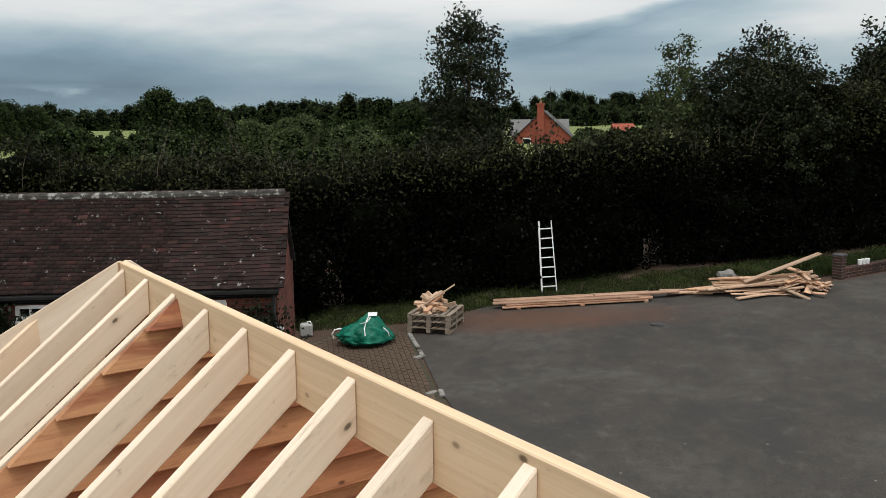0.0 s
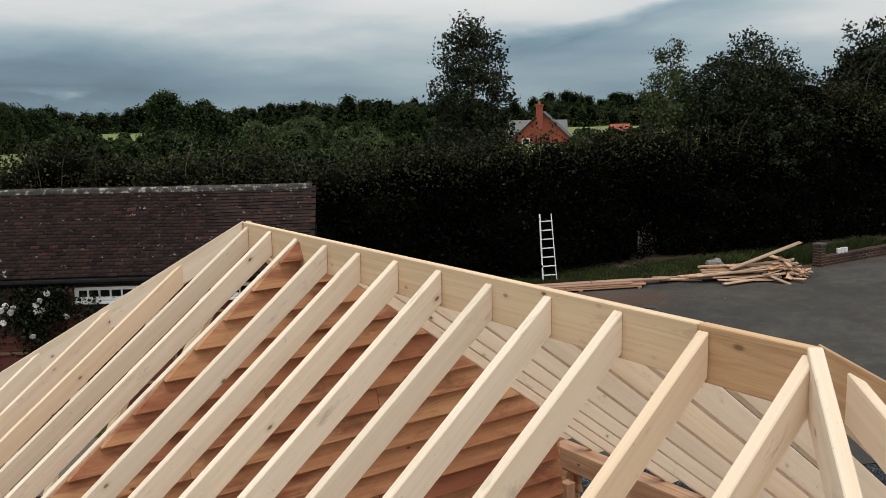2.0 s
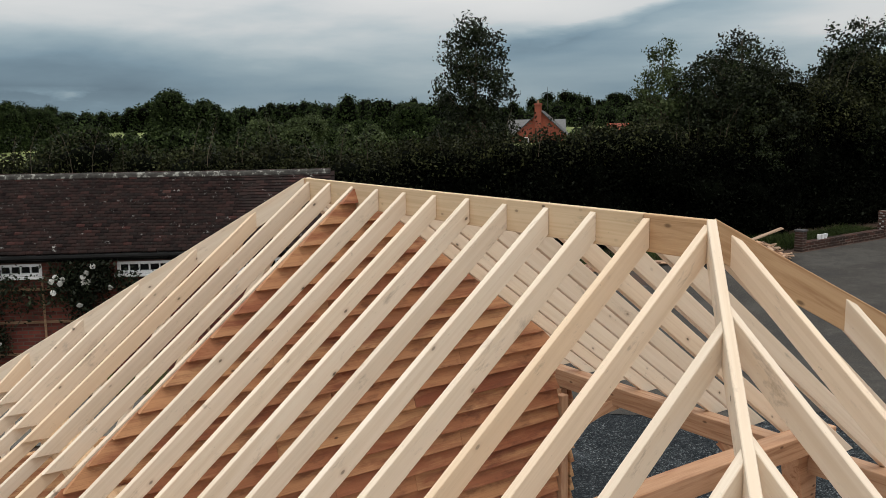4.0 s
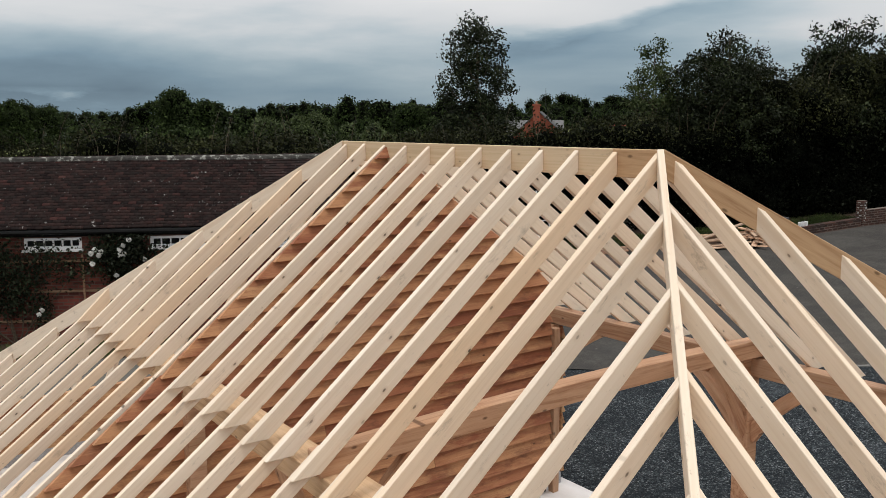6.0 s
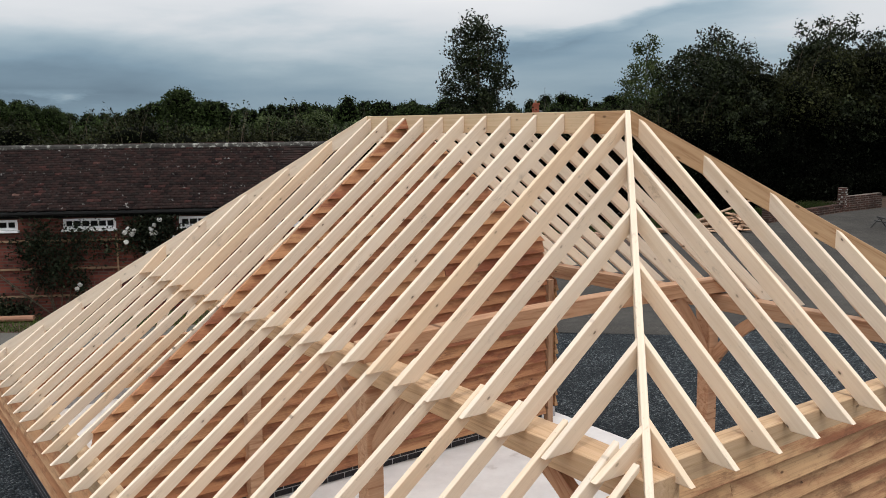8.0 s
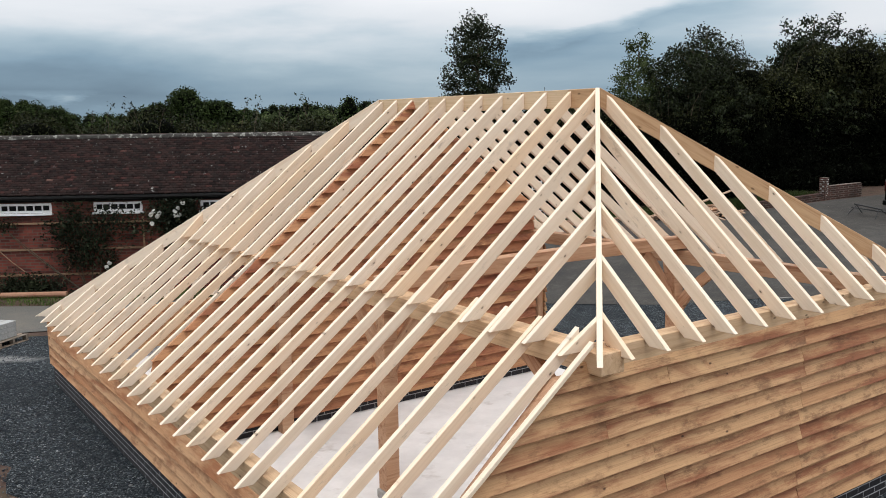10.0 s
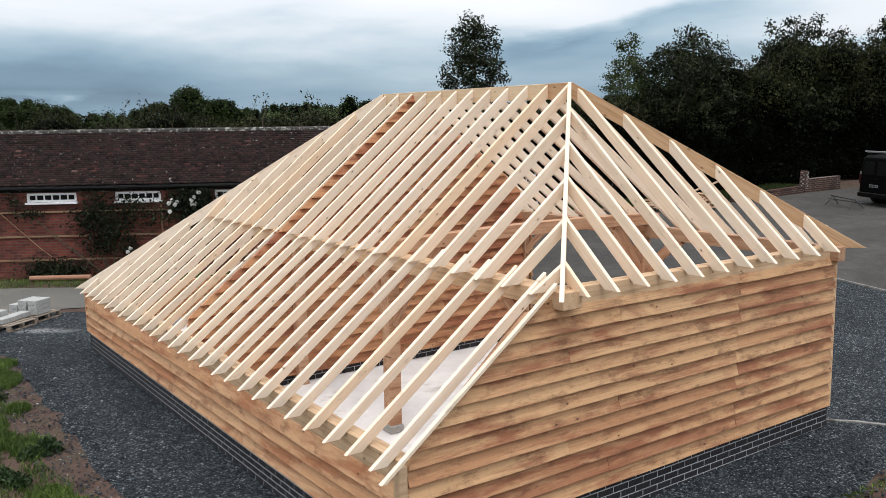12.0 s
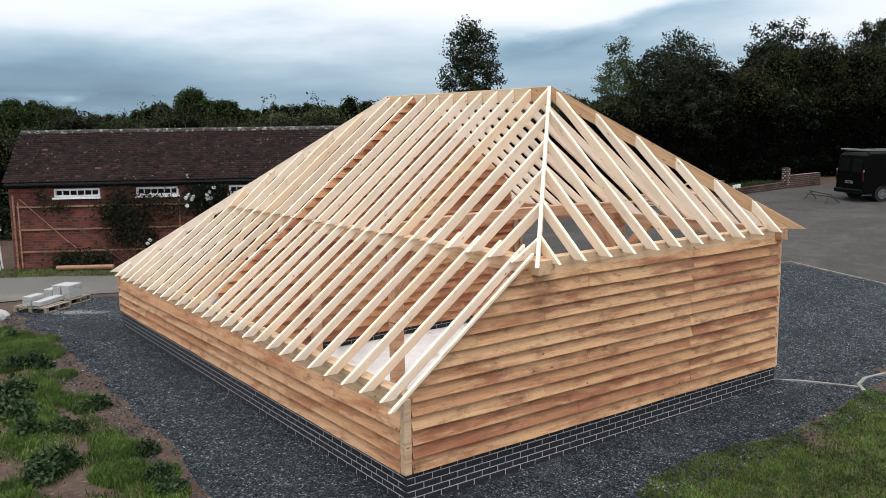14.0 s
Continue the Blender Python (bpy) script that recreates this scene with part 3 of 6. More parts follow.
M_STONES = leaf("loose_stone", [(0.0, (0.02, 0.026, 0.034)), (0.6, (0.06, 0.075, 0.092)), (0.92, (0.15, 0.165, 0.18)), (1.0, (0.40, 0.40, 0.39))], 0.8, 0.3)


# ---- small builders ----
def thing(name, label, category, at=(0, 0, 0), turn=0.0, group="", kind=""):
    ob = new(name)
    ob.empty_display_size = 0.2
    ob.matrix_world = pose(*at, 0, 0, turn)
    return tagged(ob, label, category, group, kind)


def mesh_of(name, bm, mat, smooth=False):
    me = bpy.data.meshes.new(name)
    bm.normal_update()
    bm.to_mesh(me)
    bm.free()
    me.materials.append(mat)
    if smooth:
        me.shade_smooth()
    return me


def put(name, me, parent=None, m=None, label=""):
    ob = new(name, me)
    if parent:
        ob.parent = parent
    if m is not None:
        ob.matrix_basis = m
    return tagged(ob, label)


def part(name, bm, mat, parent, label="", m=None, smooth=False, bake=None):
    if bake is not None:
        bmesh.ops.transform(bm, matrix=bake, verts=bm.verts)
    return put(name, mesh_of(name, bm, mat, smooth), parent, m, label)


def add_box(bm, c, s, bevel=0.0, turn=None):
    mt = Matrix.Translation(c) @ (turn.to_4x4() if turn else Matrix()) @ Matrix.Diagonal((*s, 1))
    vs = bmesh.ops.create_cube(bm, size=1.0, matrix=mt)["verts"]
    if bevel:
        es = list({e for v in vs for e in v.link_edges})
        bmesh.ops.bevel(bm, geom=es, offset=bevel, segments=1, affect="EDGES", profile=0.5)
    return bm


def box(c, s, bevel=0.0, turn=None):
    return add_box(bmesh.new(), c, s, bevel, turn)


def add_tube(bm, pts, radii, sides=8, cap=True):
    rings = []
    for i, p in enumerate(pts):
        p = Vector(p)
        a, b = Vector(pts[max(i - 1, 0)]), Vector(pts[min(i + 1, len(pts) - 1)])
        q = (b - a).to_track_quat("Z", "Y")
        r = radii[i] if isinstance(radii, (list, tuple)) else radii
        rings.append([bm.verts.new(p + q @ Vector((r * math.cos(2 * math.pi * k / sides), r * math.sin(2 * math.pi * k / sides), 0))) for k in range(sides)])
    for r0, r1 in zip(rings, rings[1:]):
        for k in range(sides):
            bm.faces.new((r0[k], r0[(k + 1) % sides], r1[(k + 1) % sides], r1[k]))
    if cap:
        bm.faces.new(rings[0][::-1])
        bm.faces.new(rings[-1])
    return bm


def tube(pts, radii, sides=8):
    return add_tube(bmesh.new(), pts, radii, sides)


def hull_prism(outline, depth, axis=1):
    """A flat outline of (a, b) pairs pushed along one axis by depth, centred."""
    bm = bmesh.new()
    ends = []
    for s in (-0.5, 0.5):
        ring = []
        for a, b in outline:
            co = [a, b]
            co.insert(axis, s * depth)
            ring.append(bm.verts.new(co))
        ends.append(ring)
    bm.faces.new(ends[0])
    bm.faces.new(ends[1][::-1])
    n = len(outline)
    for i in range(n):
        bm.faces.new((ends[0][(i + 1) % n], ends[0][i], ends[1][i], ends[1][(i + 1) % n]))
    bmesh.ops.recalc_face_normals(bm, faces=bm.faces)
    return bm


def edge_soften(bm, r):
    bmesh.ops.bevel(bm, geom=list(bm.edges), offset=r, segments=1, affect="EDGES", profile=0.5)
    return bm


def timber(name, p0, p1, w, d, mat, parent, start="square", end="square", label="", sag=0.0, soft=0.004):
    """A sawn timber whose top centre line runs from p0 to p1. Ends: square, plumb or level cuts."""
    p0, p1 = Vector(p0), Vector(p1)
    ax = (p1 - p0).normalized()
    side = Vector((0, 0, 1)).cross(ax).normalized() if abs(ax.z) < 0.999 else Vector((0, 1, 0))
    up = ax.cross(side)
    length = (p1 - p0).length
    flat = max(math.hypot(ax.x, ax.y), 1e-4)
    slope = -ax.z / flat

    def shift(cut):
        if cut == "plumb":
            return d * slope
        if cut == "level" and abs(slope) > 0.05:
            return -d / slope
        return 0.0

    a, b = shift(start), shift(end)
    bm = hull_prism([(0, 0), (length, 0), (length + b, -d), (a, -d)], w, 1)
    if soft:
        edge_soften(bm, soft)
    m = Matrix((ax, side, up)).transposed().to_4x4()
    m.translation = p0
    return part(name, bm, mat, parent, label, m)


def ground_z(x, y):
    def sm(v):
        v = min(1.0, max(0.0, v))
        return v * v * (3 - 2 * v)

    u = x - 8.5
    r = 0.0 if u < 0 else (0.015 * u * u if u < 2 else 0.06 * (u - 1))
    return min(r, 1.3) + 0.07 * sm((x - 1) / 5) - 0.03 * sm((y - 11) / 6) * sm((11 - x) / 4)


def sheet(name, outline, mat, label, lift, step=1.0, kind="structure", category="ground", drop=0.0):
    """A flat-lying patch of ground with the given outline, draped over the lie of the land."""
    bm = bmesh.new()
    bm.faces.new([bm.verts.new((x, y, 0)) for x, y in outline])
    xs, ys = [p[0] for p in outline], [p[1] for p in outline]
    for lo, hi, n in ((min(xs), max(xs), (1, 0, 0)), (min(ys), max(ys), (0, 1, 0))):
        v = lo + step
        while v < hi:
            bmesh.ops.bisect_plane(bm, geom=bm.verts[:] + bm.edges[:] + bm.faces[:], plane_co=[v * c for c in n], plane_no=n)
            v += step
    for v in bm.verts:
        v.co.z = ground_z(v.co.x, v.co.y) + lift - (drop if v.is_boundary else 0.0)
    bmesh.ops.recalc_face_normals(bm, faces=bm.faces)
    if sum(f.normal.z for f in bm.faces) < 0:
        bmesh.ops.reverse_faces(bm, faces=bm.faces)
    return tagged(put(name, mesh_of(name, bm, mat)), label, category, kind=kind)


def fast_mesh(name, verts, faces, mat):
    """A mesh from arrays: verts (n, 3) and faces (m, k)."""
    me = bpy.data.meshes.new(name)
    n, k = faces.shape
    me.vertices.add(len(verts))
    me.vertices.foreach_set("co", np.asarray(verts, np.float32).ravel())
    me.loops.add(n * k)
    me.loops.foreach_set("vertex_index", faces.astype(np.int32).ravel())
    me.polygons.add(n)
    me.polygons.foreach_set("loop_start", np.arange(0, n * k, k, dtype=np.int32))
    me.update(calc_edges=True)
    me.materials.append(mat)
    return me


def leaves(rng, centres, size, mat, name, up=0.3, slim=0.55):
    """One folded leaf at every centre, turned at random."""
    n = len(centres)
    d = rng.normal(size=(n, 3))
    d[:, 2] -= 0.2
    d /= np.linalg.norm(d, axis=1)[:, None]
    o = rng.normal(size=(n, 3)) + np.array([0, 0, up])
    s = np.cross(d, o)
    s /= np.linalg.norm(s, axis=1)[:, None] + 1e-9
    nn = np.cross(s, d)
    L = (size * rng.uniform(0.6, 1.35, n))[:, None]
    a = centres - d * L * 0.5
    b = centres + s * L * slim * 0.5 + nn * L * 0.12
    c = centres + d * L * 0.5
    e = centres - s * L * slim * 0.5 + nn * L * 0.12
    v = np.stack([a, b, c, e], 1).reshape(-1, 3)
    i = np.arange(n)[:, None] * 4
    f = np.concatenate([i + np.array([[0, 1, 2]]), i + np.array([[0, 2, 3]])], 0)
    return fast_mesh(name, v, f, mat)


def shell_points(rng, blobs, n, inner=0.72, outer=1.06):
    """Points in the outer shells of a heap of ellipsoids, those buried in others left out."""
    blobs = np.asarray(blobs, float)
    area = (blobs[:, 3] * blobs[:, 5]) + blobs[:, 3] * blobs[:, 4]
    pick = np.sort(rng.choice(len(blobs), n * 2, p=area / area.sum()))
    d = rng.normal(size=(n * 2, 3))
    d /= np.linalg.norm(d, axis=1)[:, None]
    r = rng.uniform(inner, 1.0, n * 2) + (outer - 1.0) * rng.uniform(0, 1, n * 2) ** 3
    p = blobs[pick, :3] + d * r[:, None] * blobs[pick, 3:6]
    keep = np.ones(len(p), bool)
    reach = blobs[:, 3:6].max(1) * outer
    ends = np.searchsorted(pick, np.arange(len(blobs) + 1))
    for i in range(len(blobs)):
        lo, hi = ends[i], ends[i + 1]
        near = np.nonzero(np.linalg.norm(blobs[:, :3] - blobs[i, :3], axis=1) < reach + reach[i])[0]
        for j in near:
            q = (p[lo:hi] - blobs[j, :3]) / blobs[j, 3:6]
            keep[lo:hi] &= (q * q).sum(1) > (inner * 0.92) ** 2
    p = p[keep]
    return p[rng.permutation(len(p))[:n]]


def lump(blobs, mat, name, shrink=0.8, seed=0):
    """The dense inside of a bush, its shade put into the colour: rough lumps that the leaves hide."""
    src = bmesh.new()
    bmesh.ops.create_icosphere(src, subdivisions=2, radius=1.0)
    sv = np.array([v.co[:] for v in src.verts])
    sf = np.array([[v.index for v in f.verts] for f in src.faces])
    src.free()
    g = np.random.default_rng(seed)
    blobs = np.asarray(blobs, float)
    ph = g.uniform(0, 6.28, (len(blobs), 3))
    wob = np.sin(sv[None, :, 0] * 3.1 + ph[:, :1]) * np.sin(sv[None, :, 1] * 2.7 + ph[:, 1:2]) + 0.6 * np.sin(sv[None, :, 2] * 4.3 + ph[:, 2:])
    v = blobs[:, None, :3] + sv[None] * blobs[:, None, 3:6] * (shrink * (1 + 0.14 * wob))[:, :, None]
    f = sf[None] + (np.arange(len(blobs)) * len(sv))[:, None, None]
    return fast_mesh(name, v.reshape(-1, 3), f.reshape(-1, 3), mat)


# ---- ground ----
rng = np.random.default_rng(4)


def far_ground():
    """One sheet of land out to the horizon, fine near the yard."""
    xs = np.unique(np.concatenate([np.linspace(-3000, -60, 12), np.linspace(-60, -14, 12), np.arange(-14, 42, 0.7), np.linspace(42, 90, 12), np.linspace(90, 3000, 12)]))
    ys = np.unique(np.concatenate([np.linspace(-3000, -60, 10), np.linspace(-60, -12, 12), np.arange(-12, 32, 0.7), np.linspace(32, 90, 12), np.linspace(90, 4000, 12)]))
    gx, gy = np.meshgrid(xs, ys)
    gzv = np.array([ground_z(x, y) + 0.012 * noise.noise(Vector((x * 0.9, y * 0.9, 0))) for x, y in zip(gx.ravel(), gy.ravel())]) - 0.02
    v = np.stack([gx.ravel(), gy.ravel(), gzv], 1)
    nx = len(xs)
    a = (np.arange(len(ys) - 1)[:, None] * nx + np.arange(nx - 1)[None]).ravel()
    f = np.stack([a, a + 1, a + 1 + nx, a + nx], 1)
    me = fast_mesh("ground", v, f, M_SOIL)
    me.materials.append(M_FIELD)
    mid = v[f].mean(1)
    far = (np.hypot(mid[:, 0] - 8, mid[:, 1] - 8) > 45).astype(np.int32)
    me.polygons.foreach_set("material_index", far)
    return tagged(new("ground", me), "rough grass and bare brown soil running out to pasture", "ground", kind="structure")


def ragged(outline, amp, step, seed):
    """The outline with its long sides broken into short uneven ones."""
    out = []
    for (x0, y0), (x1, y1) in zip(outline, outline[1:] + outline[:1]):
        n = max(1, int(math.hypot(x1 - x0, y1 - y0) / step))
        for i in range(n):
            f = i / n
            p = Vector((x0 + (x1 - x0) * f, y0 + (y1 - y0) * f, seed))
            q = noise.noise_vector(p * 1.6) * 0.75 + noise.noise_vector(p * 4.3) * 0.5
            out.append((p.x + amp * q.x, p.y + amp * q.y))
    return out


far_ground()
sheet("gravel", ragged([(-1.85, -1.2), (-1.8, 1.8), (-1.74, 3.5), (-1.66, 5.2), (-1.56, 7.5), (-1.5, 9.7), (-1.75, 11.7), (-1.8, 13.6), (-0.5, 14.75), (2.3, 13.5), (7.0, 11.8), (10.2, 9.95), (11.8, 7.95), (13.7, 6.6), (15.2, 5.0), (14.4, 2.3), (13.6, 0.0), (11.0, -0.75), (8.6, -0.8), (7.6, -1.0), (6.7, -1.25), (4.8, -1.4), (3.7, -1.2), (2.4, -1.4), (1.0, -2.5), (-0.8, -2.7)], 0.16, 0.22, 3.0), M_GRAVEL, "loose blue-grey gravel round the new timber building", 0.0, drop=0.03)
sheet("asphalt_yard", [(13.3, -4.0), (14.05, 2.3), (14.85, 5.0), (13.45, 6.3), (11.55, 7.65), (9.95, 9.7), (10.6, 12.0), (11.55, 14.5), (13.4, 18.3), (15.9, 18.6), (18.2, 17.0), (20.9, 15.4), (23.6, 13.7), (27.2, 12.9), (36.0, 9.5), (36.0, -8.0)], M_ASPHALT, "worn dark grey asphalt yard with pale scuffs", 0.004, 1.5, category="road")
sheet("track", [(-14, 23.5), (-6, 17.9), (-1.6, 15.0), (0.4, 14.6), (7.2, 11.7), (9.8, 9.75), (10.5, 12.0), (8.3, 13.0), (1.62, 16.95), (0.3, 17.95), (-1.5, 19.0), (-6, 21.8), (-14, 27.0)], M_TRACK, "pale worn asphalt track in front of the old barn", 0.0035, 1.5, category="road")


def paving():
    """Brick paving between barn and yard, each paver a piece of its own."""
    base = sheet("brick_paving", [(10.5, 12.05), (11.5, 14.5), (13.25, 18.2), (12.2, 19.3), (11.0, 19.0), (9.3, 14.6), (9.0, 13.4)], M_GROUT, "weathered brown brick pavers with mossy joints", 0.006, 1.0, category="pavement")
    bm = box((0, 0, 0), (0.2, 0.098, 0.04), 0.006)
    me = mesh_of("paver", bm, M_PAVER)
    ang = radians(64.0)
    ux, uy = Vector((math.cos(ang), math.sin(ang))), Vector((-math.sin(ang), math.cos(ang)))
    r = random.Random(3)
    tv = np.array([v.co[:] for v in me.vertices])
    tf = [tuple(p.vertices) for p in me.polygons]
    spots = []
    edge = [(10.27, 12.15), (11.42, 14.5), (13.2, 18.15), (12.2, 19.25), (11.05, 18.9), (9.4, 14.6), (9.1, 13.4)]

    def inside(x, y):
        return all((x1 - x0) * (y - y0) - (y1 - y0) * (x - x0) > 0 for (x0, y0), (x1, y1) in zip(edge, edge[1:] + edge[:1]))

    for i in range(-16, 36):
        for j in range(-12, 36):
            o = Vector((11.45, 14.45)) + ux * (i * 0.207 + (0.103 if j % 2 else 0) - 1.2) + uy * (j * 0.105 + 0.12)
            if inside(o.x, o.y):
                spots.append(((o - Vector((12.2, 16.9))).length, o.x, o.y))
    spots.sort()
    rest_v, rest_f = [], []
    for n, (_, x, y) in enumerate(spots):
        m = pose(x, y, ground_z(x, y) + 0.004 + r.uniform(-0.004, 0.003), r.uniform(-1, 1), r.uniform(-1, 1), math.degrees(ang) + r.uniform(-1, 1))
        if n < 290:
            put("paver", me, base, m)
        else:
            a = np.array(m)
            rest_f += [tuple(q + len(rest_v) * len(tv) for q in f) for f in tf]
            rest_v.append(tv @ a[:3, :3].T + a[:3, 3])
    if rest_v:
        far = bpy.data.meshes.new("pavers")
        far.from_pydata(np.concatenate(rest_v).tolist(), [], rest_f)
        far.materials.append(M_PAVER)
        tagged(put("pavers", far, base), kind="stuff")
    bmk = bmesh.new()
    for o, L, turn in (((13.06, 17.72), 0.62, 65), ((12.79, 17.12), 0.62, 66), ((12.55, 16.60), 0.45, 65), ((12.36, 16.36), 0.3, 10), ((11.45, 14.28), 0.34, 62), ((11.32, 14.42), 0.26, 12)):
        add_box(bmk, (*o, ground_z(*o) + 0.015), (L, 0.10, 0.06), 0.012, Matrix.Rotation(radians(turn), 3, "Z"))
    ob = part("kerb", bmk, M_KERB, None)
    tagged(ob, "chipped pale concrete kerb along the brick paving", "kerb", kind="structure")


def concrete_edging(pts, label):
    bm = bmesh.new()
    for (x0, y0), (x1, y1) in zip(pts, pts[1:]):
        n = Vector((-(y1 - y0), x1 - x0)).normalized() * 0.028
        z0, z1 = ground_z(x0, y0), ground_z(x1, y1)
        vs = [bm.verts.new((x + s * n.x, y + s * n.y, z + h)) for h in (-0.1, 0.018) for (x, y, z, s) in ((x0, y0, z0, -1), (x1, y1, z1, -1), (x1, y1, z1, 1), (x0, y0, z0, 1))]
        for q in ((0, 1, 2, 3), (4, 5, 6, 7), (0, 1, 5, 4), (1, 2, 6, 5), (2, 3, 7, 6), (3, 0, 4, 7)):
            bm.faces.new([vs[i] for i in q])
    bmesh.ops.recalc_face_normals(bm, faces=bm.faces)
    tagged(part("edging", bm, M_KERB, None), label, "kerb", kind="structure")


concrete_edging([(6.58, 0.2), (6.92, -0.16), (7.12, -0.5), (7.3, -0.86)], "pale concrete path edging set in the gravel")
concrete_edging([(7.2, -1.0), (7.42, -0.8), (7.8, -0.69), (8.25, -0.74), (9.0, -0.85)], "pale curved concrete edging round the grass")
concrete_edging([(12.9, -1.5), (13.2, 0.0), (14.0, 2.3), (14.82, 5.02), (13.4, 6.27)], "thin pale kerb between gravel and asphalt")

# ---- the timber building ----
RX, RY0, RY1, RZ = 3.905, 2.06, 6.36, 4.468
S_BACK, S_LOW, S_END, S_FRONT, S_LEFT = 0.8155, 0.765, 0.89, 0.733, 0.866
TIP_END, TIP_LEFT, TIP_LOW, TIP_FRONT = -0.27, 10.15, -0.248, 6.75
WIDE, LONG, SILL, SLAB = 6.5, 10.4, 0.375, 0.22


def z_back(x):
    return RZ - S_BACK * (RX - x)


def z_low(x):
    return 1.150 + S_LOW * (x - TIP_LOW)


def z_front(x):
    return RZ - S_FRONT * (x - RX)


def z_end(y):
    return RZ - S_END * (RY0 - y)


def z_left(y):
    return RZ - S_LEFT * (y - RY1)


def far_hip_x(y):
    """The far hip in plan, on the low side of the ridge."""
    return RX - (y - RY1) * (RX - TIP_LOW) / (TIP_LEFT - RY1)


garage = thing("timber_garage", "new oak garage with pale open rafters and boarded walls", "garage")


def back_roof():
    r = random.Random(5)
    jit = lambda: r.uniform(-0.006, 0.006)
    T, D = 0.046, 0.124
    timber("ridge_board", (RX, RY0 - 0.02, RZ + 0.004), (RX, RY0 + 0.412, RZ + 0.004), 0.042, 0.2, M_RIDGE, garage, label="tan end piece of the ridge board")
    timber("ridge_board", (RX, RY0 + 0.415, RZ + 0.004), (RX, RY1 + 0.03, RZ + 0.004), 0.042, 0.2, M_RIDGEPALE, garage)
    commons = [RY0 + 0.386 * i for i in range(12)]
    foot_z = lambda y: 2.43 + 0.027 * min(y, 2.06)

    def front(x, y):
        timber("rafter" if x < RX + 0.1 else "jack_rafter", (x, y, z_front(x) + jit()), (TIP_FRONT, y + jit(), z_front(TIP_FRONT)), T, D, M_RAFTER, garage, "plumb", "level")

    for y in commons:
        timber("rafter", (RX - 0.022, y, z_back(RX - 0.022) + jit()), (1.475, y + jit(), foot_z(y)), T, D, M_RAFTER, garage, "plumb", "level")
        front(RX + 0.022, y)
    # jacks towards the near hips
    near = (1.66, 1.26, 0.87, 0.46, 0.05)
    for y in near:
        x = RX - (RY0 - y)
        timber("jack_rafter", (x, y, z_end(y)), (1.475, y + jit(), foot_z(y)), T, D, M_RAFTER, garage, "plumb", "level")
        front(RX + S_END / S_FRONT * (RY0 - y), y)
    # jacks towards the far hips
    for k in range(1, 8):
        y = commons[-1] + 0.386 * k
        x = far_hip_x(y)
        if x > 1.6:
            timber("jack_rafter", (x, y, z_left(y)), (1.475, y + jit(), foot_z(y)), T, D, M_RAFTER, garage, "plumb", "level")
        x = RX + S_LEFT / S_FRONT * (y - RY1) + 0.03
        if x < 6.5:
            front(x, y)
    # lower rafters of the outshot, lapped on the far side of the upper ones
    for y in [-0.062] + [v + 0.048 for v in near] + [RY0 + 0.048 + 0.386 * k for k in range(22)]:
        x = min(1.71, far_hip_x(y) - 0.03)
        if x < -0.05:
            continue
        if y < 0:
            x = 1.70
        top = min(z_low(x), foot_z(max(y, 0.0)) + 0.178 + S_LOW * (x - 1.71))
        drop = 0.07 if y < 0 else 0.0
        timber("lower_rafter", (x, y, top - drop), (TIP_LOW, y + jit(), z_low(TIP_LOW) - drop + jit()), T, 0.035 if y < 0 else 0.1, M_RAFTER, garage, "plumb", "level")
    # rafters of the near end
    for x in (1.93, 2.33, 2.75, 3.15, 3.57, 3.99, 4.42, 4.86, 5.30, 5.72, 6.14):
        y = RY0 - ((RX - x) if x < RX else S_FRONT * (x - RX) / S_END)
        timber("jack_rafter", (x, y, z_end(y)), (x + jit(), TIP_END, z_end(TIP_END)), T, D, M_RAFTER, garage, "plumb", "level")
    # rafters of the far end
    for k in range(16):
        x = 0.1 + 0.42 * k
        if x < RX:
            y = RY1 + (RX - x) * (TIP_LEFT - RY1) / (RX - TIP_LOW)
        else:
            y = RY1 + S_FRONT * (x - RX) / S_LEFT
        if y < 9.95:
            timber("jack_rafter", (x, y + 0.03, z_left(y + 0.03)), (x, TIP_LEFT, z_left(TIP_LEFT)), T, D, M_RAFTER, garage, "plumb", "level")
    # hips
    xa, xb = RX - (RY0 - TIP_END), RX + S_END / S_FRONT * (RY0 - TIP_END)
    timber("hip_rafter", (RX - 0.01, RY0 - 0.01, RZ + 0.01), (xa, TIP_END, z_end(TIP_END)), 0.046, 0.16, M_RAFTER, garage, "plumb", "level")
    timber("hip_rafter", (RX + 0.02, RY0 - 0.01, RZ + 0.01), (xb, TIP_END, z_end(TIP_END)), 0.046, 0.17, M_RIDGE, garage, "plumb", "level")
    timber("hip_rafter", (RX - 0.02, RY1 + 0.02, RZ + 0.01), (TIP_LOW, TIP_LEFT, z_left(TIP_LEFT) + 0.01), 0.046, 0.16, M_RAFTER, garage, "plumb", "level")
    timber("hip_rafter", (RX + 0.02, RY1 + 0.02, RZ + 0.01), (6.75, RY1 + S_FRONT * (6.75 - RX) / S_LEFT, z_front(6.75)), 0.046, 0.16, M_RAFTER, garage, "plumb", "level")


